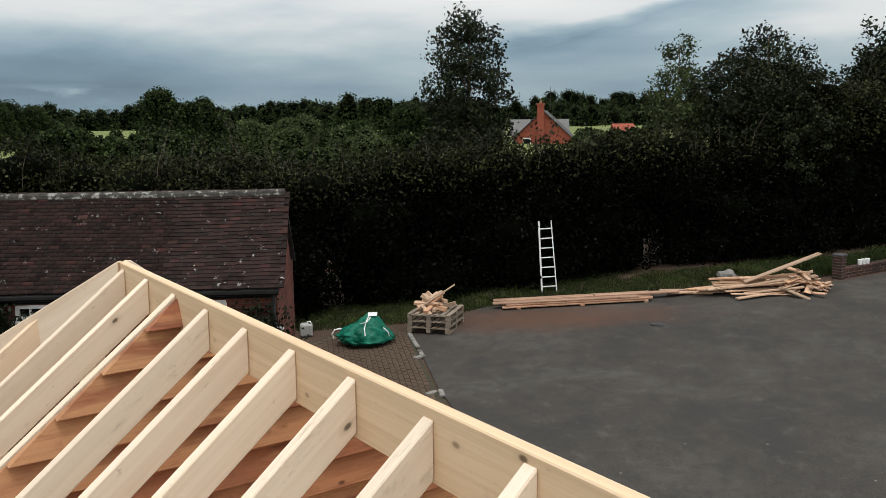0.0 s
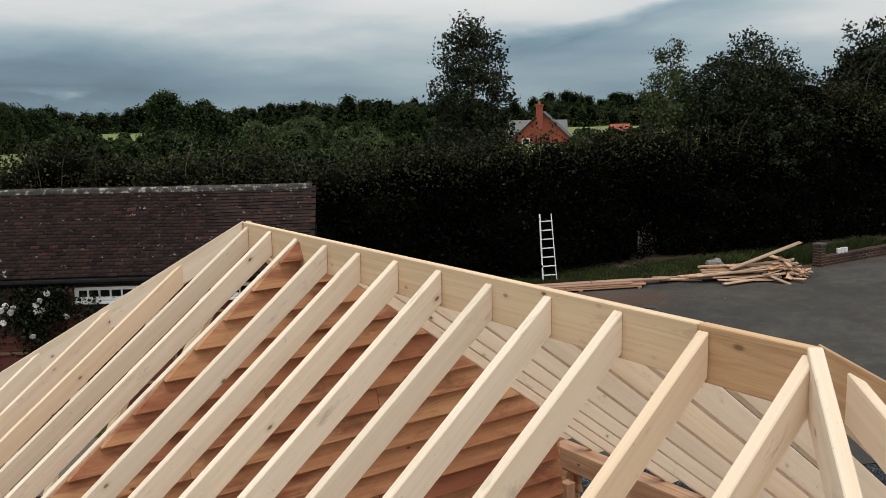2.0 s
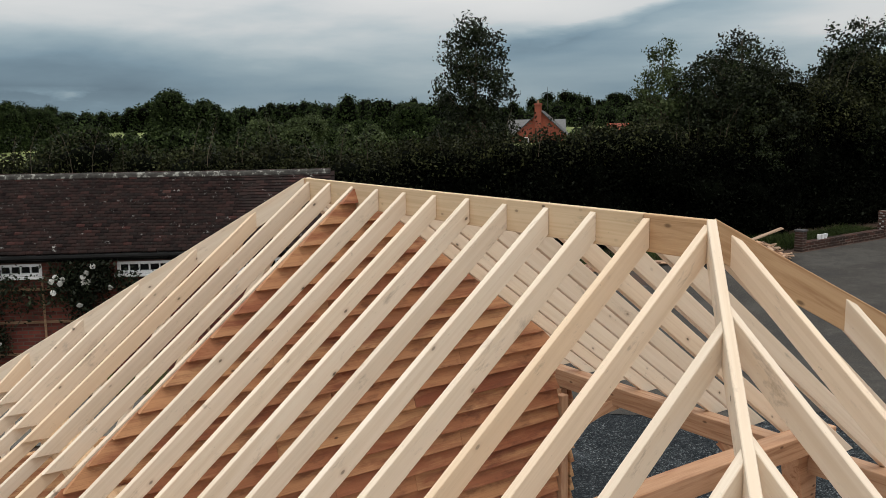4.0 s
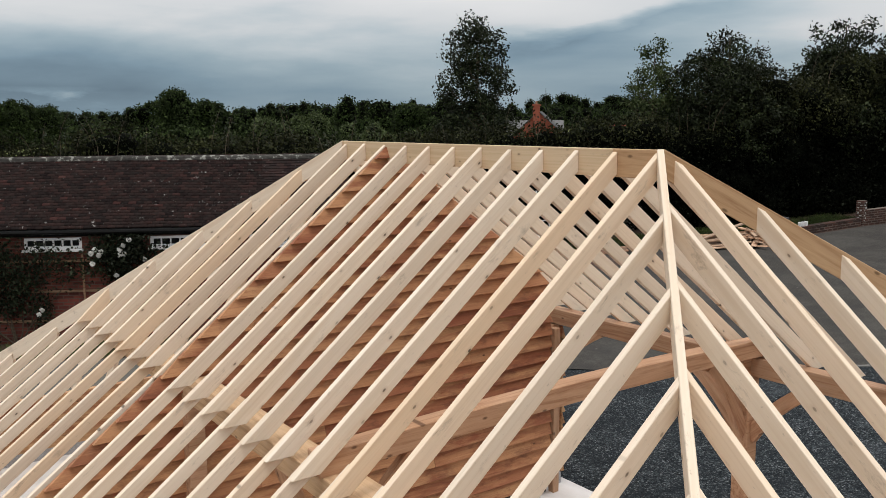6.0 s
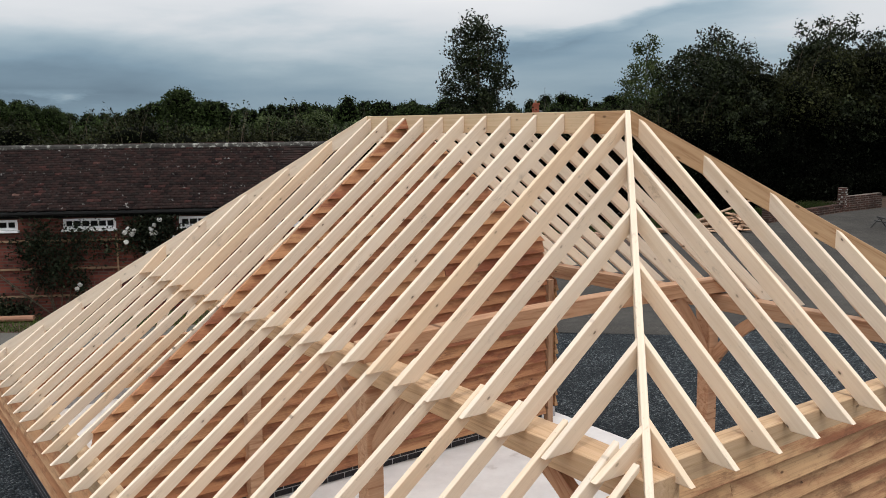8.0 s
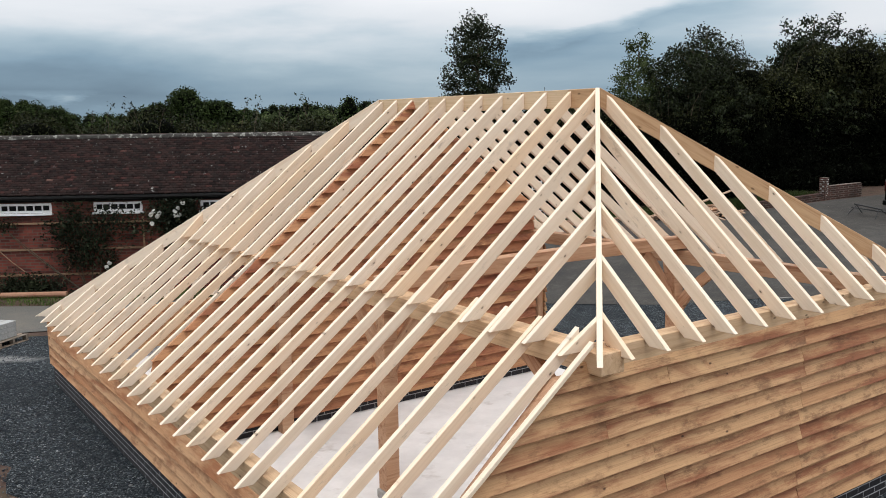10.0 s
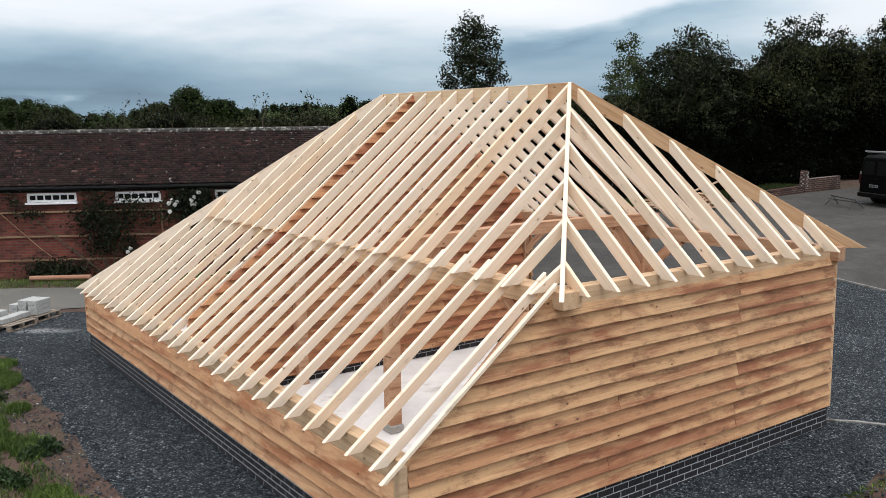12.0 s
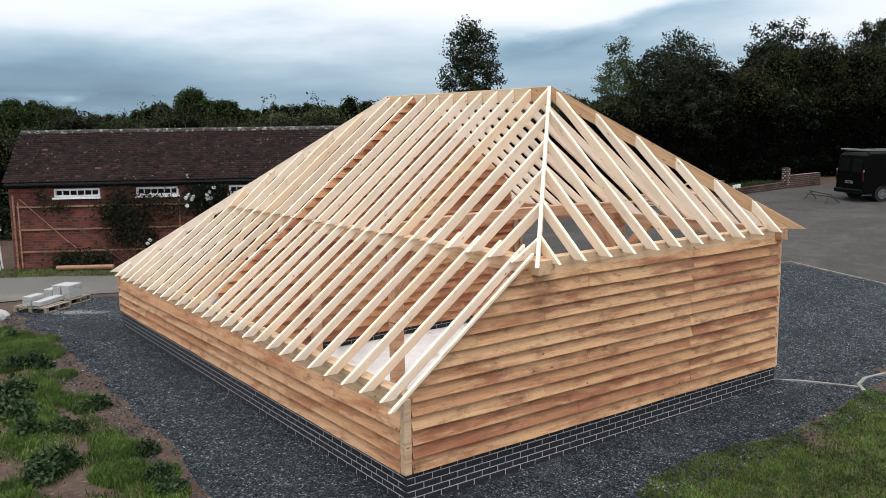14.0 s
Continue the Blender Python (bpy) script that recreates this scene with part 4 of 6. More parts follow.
def curved_brace(p0, p1, bulge, w, d, name="brace"):
    """A curved oak brace between two points."""
    p0, p1 = Vector(p0), Vector(p1)
    ax = (p1 - p0).normalized()
    flat = Vector((ax.x, ax.y, 0)).normalized()
    side = Vector((0, 0, 1)).cross(flat)
    up = ax.cross(side).normalized()
    L = (p1 - p0).length
    n = 7
    out = [(L * i / n, bulge * 4 * (i / n) * (1 - i / n) + d / 2) for i in range(n + 1)] + [(L * i / n, bulge * 4 * (i / n) * (1 - i / n) - d / 2) for i in range(n, -1, -1)]
    bm = hull_prism(out, w, 1)
    m = Matrix((ax, side, up)).transposed().to_4x4()
    m.translation = p0
    return part(name, bm, M_OAK, garage, "curved orange-brown oak brace", m)


def post(x, y, top, jowl=None, pad=True):
    w = 0.16
    out = [(-w / 2, 0), (w / 2, 0), (w / 2, top - SLAB - 0.55), (w / 2 + (0.09 if jowl else 0), top - SLAB - 0.12), (w / 2 + (0.09 if jowl else 0), top - SLAB), (-w / 2, top - SLAB)]
    bm = edge_soften(hull_prism(out, w, 1), 0.006)
    m = pose(x, y, SLAB + (0.1 if pad else 0), 0, 0, jowl or 0)
    m = m @ Matrix.Diagonal((1, 1, (top - SLAB - (0.1 if pad else 0)) / (top - SLAB), 1))
    o = part("post", bm, M_OAK, garage, "square green oak post", m @ pose(0, 0, 0, 0, 0, 0))
    if pad:
        part("pad_stone", box((x, y, SLAB + 0.05), (0.2, 0.2, 0.1), 0.012), M_CONC, garage, "grey stone pad under a post")
    return o


def frame_oak():
    timber("arcade_plate", (1.825, -0.16, 2.445), (1.825, 8.7, 2.445), 0.25, 0.17, M_PLATE, garage, soft=0.006)
    timber("wall_plate", (0.072, 0.0, 1.205), (0.072, LONG, 1.205), 0.15, 0.215, M_PLATE, garage, soft=0.005)
    timber("end_plate", (1.96, 0.045, 2.445), (WIDE + 0.06, 0.045, 2.425), 0.15, 0.175, M_PLATE, garage, soft=0.005)
    timber("front_plate", (6.42, -0.14, 2.42), (6.42, 9.3, 2.42), 0.16, 0.18, M_OAK, garage, soft=0.005)
    # tie beam with a slight camber
    n = 8
    out = [(4.87 * i / n, 0.05 * 4 * (i / n) * (1 - i / n)) for i in range(n + 1)] + [(4.87 * i / n, 0.05 * 4 * (i / n) * (1 - i / n) - 0.16) for i in range(n, -1, -1)]
    part("tie_beam", edge_soften(hull_prism(out, 0.16, 1), 0.005), M_OAK, garage, "cambered green oak tie beam", pose(1.68, 2.92, 2.60))
    post(1.77, 2.92, 2.27)
    post(1.77, 5.42, 2.27, pad=False)
    post(6.4, 3.02, 2.42, 180)
    post(6.4, 0.16, 2.25, pad=False)
    timber("post", (6.12, 5.47, SLAB), (6.12, 5.47, 2.25), 0.09, 0.09, M_OAK, garage, label="slim oak post at the end of the partition")
    curved_brace((6.16, 5.44, 1.75), (6.38, 4.95, 2.25), 0.05, 0.06, 0.1)
    curved_brace((1.77, 2.99, 1.62), (1.77, 3.62, 2.27), 0.06, 0.07, 0.13)
    curved_brace((1.77, 2.85, 1.62), (1.77, 2.22, 2.27), 0.06, 0.07, 0.13)
    curved_brace((1.77, 0.10, 1.65), (1.77, 0.74, 2.27), 0.06, 0.07, 0.13)
    curved_brace((6.4, 3.09, 1.62), (6.4, 3.75, 2.25), 0.06, 0.07, 0.13)
    curved_brace((6.4, 2.95, 1.62), (6.4, 2.30, 2.25), 0.06, 0.07, 0.13)
    curved_brace((6.31, 3.0, 1.65), (5.7, 2.95, 2.45), 0.06, 0.07, 0.13)
    curved_brace((1.86, 2.95, 1.65), (2.5, 2.92, 2.45), 0.06, 0.07, 0.13)
    curved_brace((6.4, 0.24, 1.65), (6.4, 0.85, 2.25), 0.06, 0.07, 0.13)


def board_mesh(x0b, x0t, x1b, x1t, h, seed, mat, segs=8):
    """A feather-edged board along local x: thick wavy lower edge, thin top. Faces local -y."""
    bm = bmesh.new()
    rings = []
    for i in range(segs + 1):
        f = i / segs
        xb, xt = x0b + (x1b - x0b) * f, x0t + (x1t - x0t) * f
        w = 0.009 * noise.noise(Vector((xb * 1.1 + seed * 7.7, seed * 3.1, 0.2)))
        o = 0.004 * noise.noise(Vector((xb * 0.8, seed * 5.1, 4.0)))
        rings.append([bm.verts.new(c) for c in ((xb, 0.0, w), (xb, -0.058 + o, w), (xb, -0.060 + o, w + 0.004), (xt, -0.006 + o, h), (xt, 0.0, h))])
    for a, b in zip(rings, rings[1:]):
        for k in range(5):
            bm.faces.new((a[k], a[(k + 1) % 5], b[(k + 1) % 5], b[k]))
    bm.faces.new(rings[0])
    bm.faces.new(rings[-1][::-1])
    bmesh.ops.recalc_face_normals(bm, faces=bm.faces)
    return mesh_of("board", bm, mat)


EXP = 0.152


def boards_on(wall, rows, limits, joints, mat, m, seed, top=99.0):
    """Rows of lapped boards on a wall; limits(z) gives the free stretch at a height, joints(row) the butt joints."""
    r = random.Random(seed)
    for k in range(rows):
        z = SILL - 0.012 + EXP * k
        zt = min(z + EXP + 0.022, top)
        if zt - z < 0.05:
            continue
        lo0, hi0 = limits(z)
        lo1, hi1 = limits(zt)
        if hi0 - lo0 < 0.15:
            continue
        if hi1 < lo1:
            lo1 = hi1 = (lo1 + hi1) / 2
        cuts = [j for j in sorted(joints(k)) if lo0 + 0.4 < j < hi0 - 0.4 and lo1 + 0.2 < j < hi1 - 0.2]
        ends_b, ends_t = [lo0] + cuts + [hi0], [lo1] + cuts + [hi1]
        for i in range(len(ends_b) - 1):
            g = 0.0015
            a, b, c, d = ends_b[i] + g, ends_b[i + 1] - g, ends_t[i] + g, ends_t[i + 1] - g
            me = board_mesh(0, c - a, b - a, d - a, zt - z, seed * 100 + k * 3 + i, mat)
            put("board", me, wall, m @ pose(a, 0, z, 0, 0, 0))


def brick_courses(base, length, rows, top, m, seed, parity=0):
    """Stretcher-bond bricks of 215 by 65 mm, a little proud of the mortar, along local x facing -y."""
    full = mesh_of("brick", box((0.1075, 0.05, 0), (0.215, 0.1, 0.065), 0.003), M_BLUEBRICK)
    half = mesh_of("brick", box((0.05125, 0.05, 0), (0.1025, 0.1, 0.065), 0.003), M_BLUEBRICK)
    r = random.Random(seed)
    for k in range(rows):
        z = top - 0.0325 - 0.01 - 0.075 * k
        x = 0.0
        if (k + parity) % 2:
            put("brick", half, base, m @ pose(0, r.uniform(-0.0008, 0.0008), z))
            x = 0.1125
        while x + 0.2 < length:
            put("brick", full, base, m @ pose(x, r.uniform(-0.0008, 0.0008), z))
            x += 0.225
        if length - x > 0.09:
            put("brick", half, base, m @ pose(x, 0, z))


def verge_x(z):
    """Where the sloping edge of the outshot stands at a height."""
    return 0.06 if z < 1.2 else -0.15 + (z - 1.10) / 0.75


def walls():
    part("slab", box((WIDE / 2 + 0.06, LONG / 2, SLAB - 0.15), (WIDE - 0.04, LONG - 0.2, 0.3), 0.01), M_SLAB, garage, "pale stained concrete floor slab")
    # near end wall
    z = 2.26
    pts = [(0.03, SILL), (WIDE - 0.03, SILL), (WIDE - 0.03, z), (verge_x(z) + 0.03, z), (0.08, 1.12), (0.03, 1.12)]
    end = part("end_wall", hull_prism(pts, 0.1, 1), M_OAK, garage, "end wall of lapped oak boards", bake=pose(0, 0.055, 0))
    end_lim = lambda q: (0.05 if q < 1.16 else verge_x(q), WIDE - 0.03)
    boards_on(end, 13, end_lim, lambda k: [(4.5,), (4.52, 2.45), (4.5,), (4.55, 1.9), (4.5,), (4.53, 2.6)][k % 6], M_BOARD, pose(0, 0.0, 0), 2)
    for i, (x, y, zt) in enumerate(((-0.005, -0.005, 1.17), (WIDE - 0.005, 0.02, 2.24))):
        part("corner_board", box((x, y, (SILL - 0.02 + zt) / 2), (0.09, 0.09, zt - SILL + 0.02), 0.006), M_PLATE, garage, "pale oak corner board")
    # low long wall
    low = part("long_wall", box((0.055, LONG / 2, 0.69), (0.1, LONG - 0.1, 0.62), 0), M_OAK, garage, "low side wall of lapped oak boards")
    boards_on(low, 4, lambda q: (0.06, LONG - 0.04), lambda k: [(3.4, 7.1), (1.7, 5.2, 8.6), (4.1, 7.7), (2.6, 6.2)][k % 4], M_LONG, Matrix.Translation((0, LONG, 0)) @ pose(0, 0, 0, 0, 0, -90), 7)
    part("corner_board", box((0.0, LONG, 0.76), (0.08, 0.08, 0.76), 0.006), M_LONG, garage)
    # partition inside
    def lim(q):
        lo = (q - 1.14) / S_LOW + TIP_LOW if q < 2.5 else RX - (RZ - 0.01 - q) / S_BACK
        hi = min(6.1, RX + (RZ - q) / S_FRONT)
        return max(0.12, lo + 0.005), hi - (0.05 if q > 2.4 else 0)

    pts = [(0.2, SILL), (6.1, SILL), (6.1, 2.6), (RX, RZ - 0.25), (1.6, 2.3), (0.2, 1.25)]
    pw = part("partition", hull_prism(pts, 0.08, 1), M_OAK, garage, "inner partition of lapped reddish oak boards", bake=pose(0, 5.54, 0))
    boards_on(pw, 28, lim, lambda k: [(3.6,), (2.4, 4.9), (), (3.1,), (4.4,)][k % 5], M_PINK, pose(0, 5.499, 0), 11, RZ - 0.04)
    # front wall of the closed bay and the far end wall
    fw = part("front_wall", box((6.36, (5.6 + 9.1) / 2, 1.3), (0.09, 3.4, 1.85), 0), M_OAK, garage)
    boards_on(fw, 12, lambda q: (5.6, 9.0), lambda k: (), M_BOARD, pose(6.41, 0, 0, 0, 0, 90), 17)
    part("far_wall", box((WIDE / 2, LONG - 0.05, 0.72), (WIDE - 0.2, 0.09, 0.72), 0), M_BOARD, garage)


def plinths():
    me = part("plinth", box((WIDE / 2, 0.0555, 0.125), (WIDE - 0.02, 0.1, 0.48), 0), M_MORTAR, garage, "blue-black brick plinth with pale mortar")
    brick_courses(me, 6.52, 5, SILL - 0.002, pose(-0.002, 0.003, 0), 1, 0)
    lo = part("plinth", box((0.0545, LONG / 2, 0.075), (0.1, LONG - 0.12, 0.58), 0), M_MORTAR, garage, "blue-black brick plinth with pale mortar")
    brick_courses(lo, LONG, 5, SILL - 0.002, Matrix.Translation((0.003, LONG, 0)) @ pose(0, 0, 0, 0, 0, -90), 2, 1)
    inner = part("plinth", box((3.1, 5.56, 0.27), (5.95, 0.09, 0.2), 0), M_MORTAR, garage, "blue-black brick plinth with pale mortar")
    brick_courses(inner, 5.95, 2, SILL - 0.002, pose(0.13, 5.512, 0), 3, 0)
    part("plinth", box((WIDE / 2 + 0.08, LONG - 0.06, 0.12), (WIDE - 0.2, 0.1, 0.48), 0), M_MORTAR, garage)
    part("plinth", box((6.36, 7.6, 0.12), (0.1, 4.0, 0.48), 0), M_MORTAR, garage)


back_roof()
frame_oak()
walls()

# ---- the old barn ----
BARN_AT, BARN_TURN, BARN_LEN = (-0.362, 20.02, -0.19), -30.6, 10.32


def barn():
    b = thing("brick_barn", "long low old red brick barn with a lichened clay tile roof", "barn", BARN_AT, BARN_TURN)
    wz, sills = 2.6, (2.22, 2.46)
    wins = [(1.26, 2.53), (3.56, 4.74), (6.19, 7.42), (8.3, 9.5)]
    bm = bmesh.new()
    L = BARN_LEN
    add_box(bm, (L / 2, 0.15, sills[0] / 2 - 0.15), (L, 0.3, sills[0] + 0.3))
    add_box(bm, (L / 2, 0.15, (sills[1] + wz) / 2), (L, 0.3, wz - sills[1]))
    xs = [0.0] + [v for w in wins for v in w] + [L]
    for a, c in zip(xs[::2], xs[1::2]):
        add_box(bm, ((a + c) / 2, 0.15, sum(sills) / 2), (c - a, 0.3, sills[1] - sills[0]))
    part("wall", bm, M_BARNWALL, b, "weathered red brick wall")
    for x in (0.15, L - 0.15):
        g = hull_prism([(0.3, -0.3), (2.75, -0.3), (2.75, 2.55), (1.47, 3.85), (0.3, 2.55)], 0.3, 0)
        part("gable_wall", g, M_BARNWALL, b, "", pose(x, 0, 0))
    part("back_wall", box((L / 2, 2.85, 1.2), (L, 0.3, 2.84)), M_BARNWALL, b)
    for a, c in wins:
        w = part("window", window_frame(c - a, sills[1] - sills[0]), M_WHITE, b, "low white-painted six-light window", pose(a, 0.02, sills[0]))
        part("pane", box(((c - a) / 2, 0.045, 0.12), (c - a - 0.06, 0.006, 0.2)), M_GLASSY, w)
        part("sill", box(((c - a) / 2, -0.06, -0.03), (c - a + 0.08, 0.14, 0.05), 0.006), M_WHITE, w)
    # roof
    ey, ez, ry, rz = -0.16, 2.66, 1.47, 4.085
    slope = math.atan2(rz - ez, ry - ey)
    run = math.hypot(rz - ez, ry - ey)
    deck = part("roof", hull_prism([(ey, ez - 0.05), (ry, rz - 0.06), (3.1, ez - 0.05), (3.1, ez - 0.09), (ry, rz - 0.12), (ey, ez - 0.09)], L + 0.1, 0), M_IRON, b, "roof of dark mottled clay tiles with pale lichen", bake=pose(L / 2, 0, 0))
    tile = mesh_of("tile", box((0, 0.08, 0), (0.163, 0.16, 0.028), 0), M_TILE)
    rows, cols = 26, int((L + 0.08) / 0.165)
    gauge = run / rows
    r = random.Random(8)
    rest_v, rest_f = [], []
    tv = np.array([v.co[:] for v in tile.vertices])
    tf = np.array([p.vertices[:] for p in tile.polygons])
    for j in range(rows):
        for i in range(cols + 1):
            x = -0.02 + i * 0.165 + (0.08 if j % 2 else 0)
            if x > L + 0.06:
                continue
            d = j * gauge
            sag = -0.02 * math.sin(x * 0.9) * math.sin(math.pi * j / rows)
            m = pose(x, ey + d * math.cos(slope), ez + d * math.sin(slope) + 0.012 + sag, math.degrees(slope) - 8.5 + r.uniform(-1.0, 1.0), r.uniform(-1.0, 1.0), r.uniform(-1.0, 1.0)) @ Matrix.Translation((0, r.uniform(-0.008, 0.008), 0))
            if x > L - 10.9 * 0.165:
                put("tile", tile, deck, m)
            else:
                a = np.array(m)
                rest_f.append(tf + len(rest_v) * 8)
                rest_v.append(tv @ a[:3, :3].T + a[:3, 3])
    me = fast_mesh("tiles", np.concatenate(rest_v), np.concatenate(rest_f), M_TILE)
    tagged(put("tiles", me, deck), kind="stuff")
    for k in range(24):
        x = (k + 0.5) * (L + 0.1) / 24 - 0.05
        pts = [((L + 0.1) / 48 * s, 0, 0) for s in (-1, 1)]
        part("ridge_tile", tube([(p[0], 0, 0) for p in pts], 0.095, 10), M_RIDGETILE, deck, "", pose(x, ry, rz - 0.045 + r.uniform(-0.008, 0.008), 0, r.uniform(-1, 1), 0))
    part("gutter", tube([(-0.05, ey - 0.02, ez - 0.07), (L + 0.05, ey - 0.02, ez - 0.07)], 0.04, 8), M_GUTTER, b, "black half-round gutter, darkened for the shade at the eaves")
    part("fascia", box((L / 2, -0.03, ez - 0.1), (L, 0.03, 0.14)), M_GUTTER, b)
    part("downpipe", tube([(L - 0.05, -0.06, ez - 0.06), (L - 0.05, -0.06, 0.0)], 0.035, 8), M_IRON, b)
    part("downpipe", tube([(0.12, -0.05, 2.3), (0.12, -0.05, 0.0)], 0.03, 8), M_TRELLIS, b)
    part("lamp", box((L + 0.04, -0.06, 1.95), (0.12, 0.12, 0.14), 0.03), M_WHITE, b, "small white wall lamp")
    return b


def window_frame(w, h):
    bm = bmesh.new()
    for z in (0.028, h - 0.028):
        add_box(bm, (w / 2, 0, z), (w, 0.06, 0.056))
    for k in range(7):
        t = 0.06 if k in (0, 6) else 0.022
        add_box(bm, (0.022 + (w - 0.044) * k / 6, 0, h / 2), (t, 0.055, h - 0.088))
    return bm


barn()


def trellis():
    t = thing("trellis", "weathered wooden battens and canes fixed to the barn wall", "trellis", BARN_AT, BARN_TURN)
    for z in (1.96, 1.30, 0.66):
        part("batten", box((5.3, -0.035, z), (10.2, 0.03, 0.05), 0.004), M_TRELLIS, t)
    for x in (0.25, 4.75, 7.9):
        part("batten", box((x, -0.06, 1.15), (0.045, 0.02, 1.9), 0.004), M_TRELLIS, t)
    for x0, z0, x1, z1 in ((0.3, 2.2, 1.5, 1.0), (1.5, 1.0, 2.2, 0.4), (3.3, 1.7, 2.6, 0.3), (6.3, 1.9, 5.5, 0.9), (5.5, 0.9, 4.9, 0.3), (7.4, 2.0, 8.2, 0.4)):
        part("cane", tube([(x0, -0.06, z0), (x1, -0.06, z1)], 0.012, 6), M_TRELLIS, t)


trellis()


def climber(name, label, lx, lz, clusters, n, flowers, seed):
    """A climbing plant spread on the barn wall: stems, leaves and white flowers."""
    t = thing(name, label, "climbing rose", BARN_AT, BARN_TURN)
    g = np.random.default_rng(seed)
    pts = []
    for cx, cz, sx, sz, w in clusters:
        k = int(n * w)
        p = np.stack([g.normal(cx, sx, k), -0.13 - np.abs(g.normal(0, 0.10, k)), g.normal(cz, sz, k)], 1)
        pts.append(p)
    pts = np.concatenate(pts)
    pts = pts[(pts[:, 2] > 0.05) & (pts[:, 2] < 2.55)]
    put("foliage", leaves(g, pts, 0.085, M_CLIMB, "foliage"), t)
    bm = bmesh.new()
    for cx, cz, sx, sz, w in clusters:
        path = [(lx, -0.06, 0.1)]
        for s in (0.33, 0.66, 1.0):
            path.append((lx + (cx - lx) * s + g.normal(0, 0.06), -0.08 - 0.05 * s, cz * s + g.normal(0, 0.04)))
        add_tube(bm, path, [0.018, 0.014, 0.01, 0.006], 6)
    part("stem", bm, M_BARK, t)
    for fx, fz in flowers:
        bm = bmesh.new()
        for k in range(7):
            a = k * 0.9
            add_box(bm, (0.03 * math.cos(a), -0.012 * (k % 2), 0.03 * math.sin(a)), (0.055, 0.02, 0.05), 0.008, Matrix.Rotation(a, 3, "Y"))
        part("flower", bm, M_PETAL, t, "white rose bloom", pose(fx, -0.27, fz, g.uniform(-30, 30), g.uniform(-30, 30), 0))


climber("climbing_shrub", "sprawling dark climber trained on battens", 3.3, 1.5, [(2.85, 1.75, 0.25, 0.2, 0.2), (3.1, 2.2, 0.22, 0.25, 0.12), (3.5, 1.5, 0.30, 0.30, 0.25), (4.0, 2.0, 0.3, 0.22, 0.14), (3.1, 1.1, 0.25, 0.2, 0.14), (3.9, 0.95, 0.12, 0.2, 0.08), (1.35, 1.95, 0.22, 0.10, 0.06), (0.95, 2.3, 0.12, 0.12, 0.03), (4.6, 1.8, 0.25, 0.15, 0.06)], 3000, [(3.85, 0.85), (3.92, 0.95)], 21)
climber("white_rose", "white-flowered rose climbing between two barn windows", 5.9, 1.5, [(5.4, 2.1, 0.28, 0.25, 0.5), (5.85, 2.25, 0.2, 0.2, 0.3), (5.6, 1.6, 0.2, 0.25, 0.2), (6.5, 2.05, 0.3, 0.12, 0.12)], 2600, [(5.0, 2.14), (5.08, 2.22), (5.16, 2.1), (5.22, 2.18), (5.02, 1.92), (5.6, 2.22), (5.68, 2.3), (5.7, 2.12), (5.6, 2.1), (5.8, 2.42), (5.5, 1.66), (6.1, 2.0)], 22)
climber("white_rose", "white-flowered rose at the barn corner", 10.2, 1.5, [(10.0, 1.9, 0.3, 0.25, 0.6), (9.7, 1.5, 0.25, 0.3, 0.4)], 2200, [(10.25, 2.0), (10.1, 1.7), (10.35, 1.75), (9.8, 1.95), (10.3, 1.45)], 23)
climber("low_shrub", "low dense shrub at the foot of the barn wall", 1.9, 0.3, [(1.7, 0.35, 0.32, 0.18, 0.6), (2.3, 0.3, 0.25, 0.15, 0.4)], 2200, [], 24)


# ---- trees, hedge and distance ----
def hedge_blobs(line, seed, height, depth=1.0, step=0.85, rad=1.05):
    g = random.Random(seed)
    out = []
    for (x0, y0, h0), (x1, y1, h1) in zip(line, line[1:]):
        L = math.hypot(x1 - x0, y1 - y0)
        nx, ny = (y1 - y0) / L, -(x1 - x0) / L
        n = max(1, int(L / step))
        for i in range(n):
            f = i / n
            x, y, H = x0 + (x1 - x0) * f, y0 + (y1 - y0) * f, h0 + (h1 - h0) * f
            base = ground_z(x, y)
            z = 0.55
            while z < H - 0.2:
                r = rad * g.uniform(0.75, 1.2)
                back = -0.9 - 0.12 * z
                out.append((x + nx * back + g.uniform(-0.3, 0.3), y + ny * back + g.uniform(-0.3, 0.3), base + z, r, r, r * 0.85))
                z += 0.85 * g.uniform(0.8, 1.2)
            if depth > 1:
                r = rad * 1.2
                out.append((x + nx * -2.4, y + ny * -2.4, base + H * 0.55, r, r, H * 0.45))
    return out


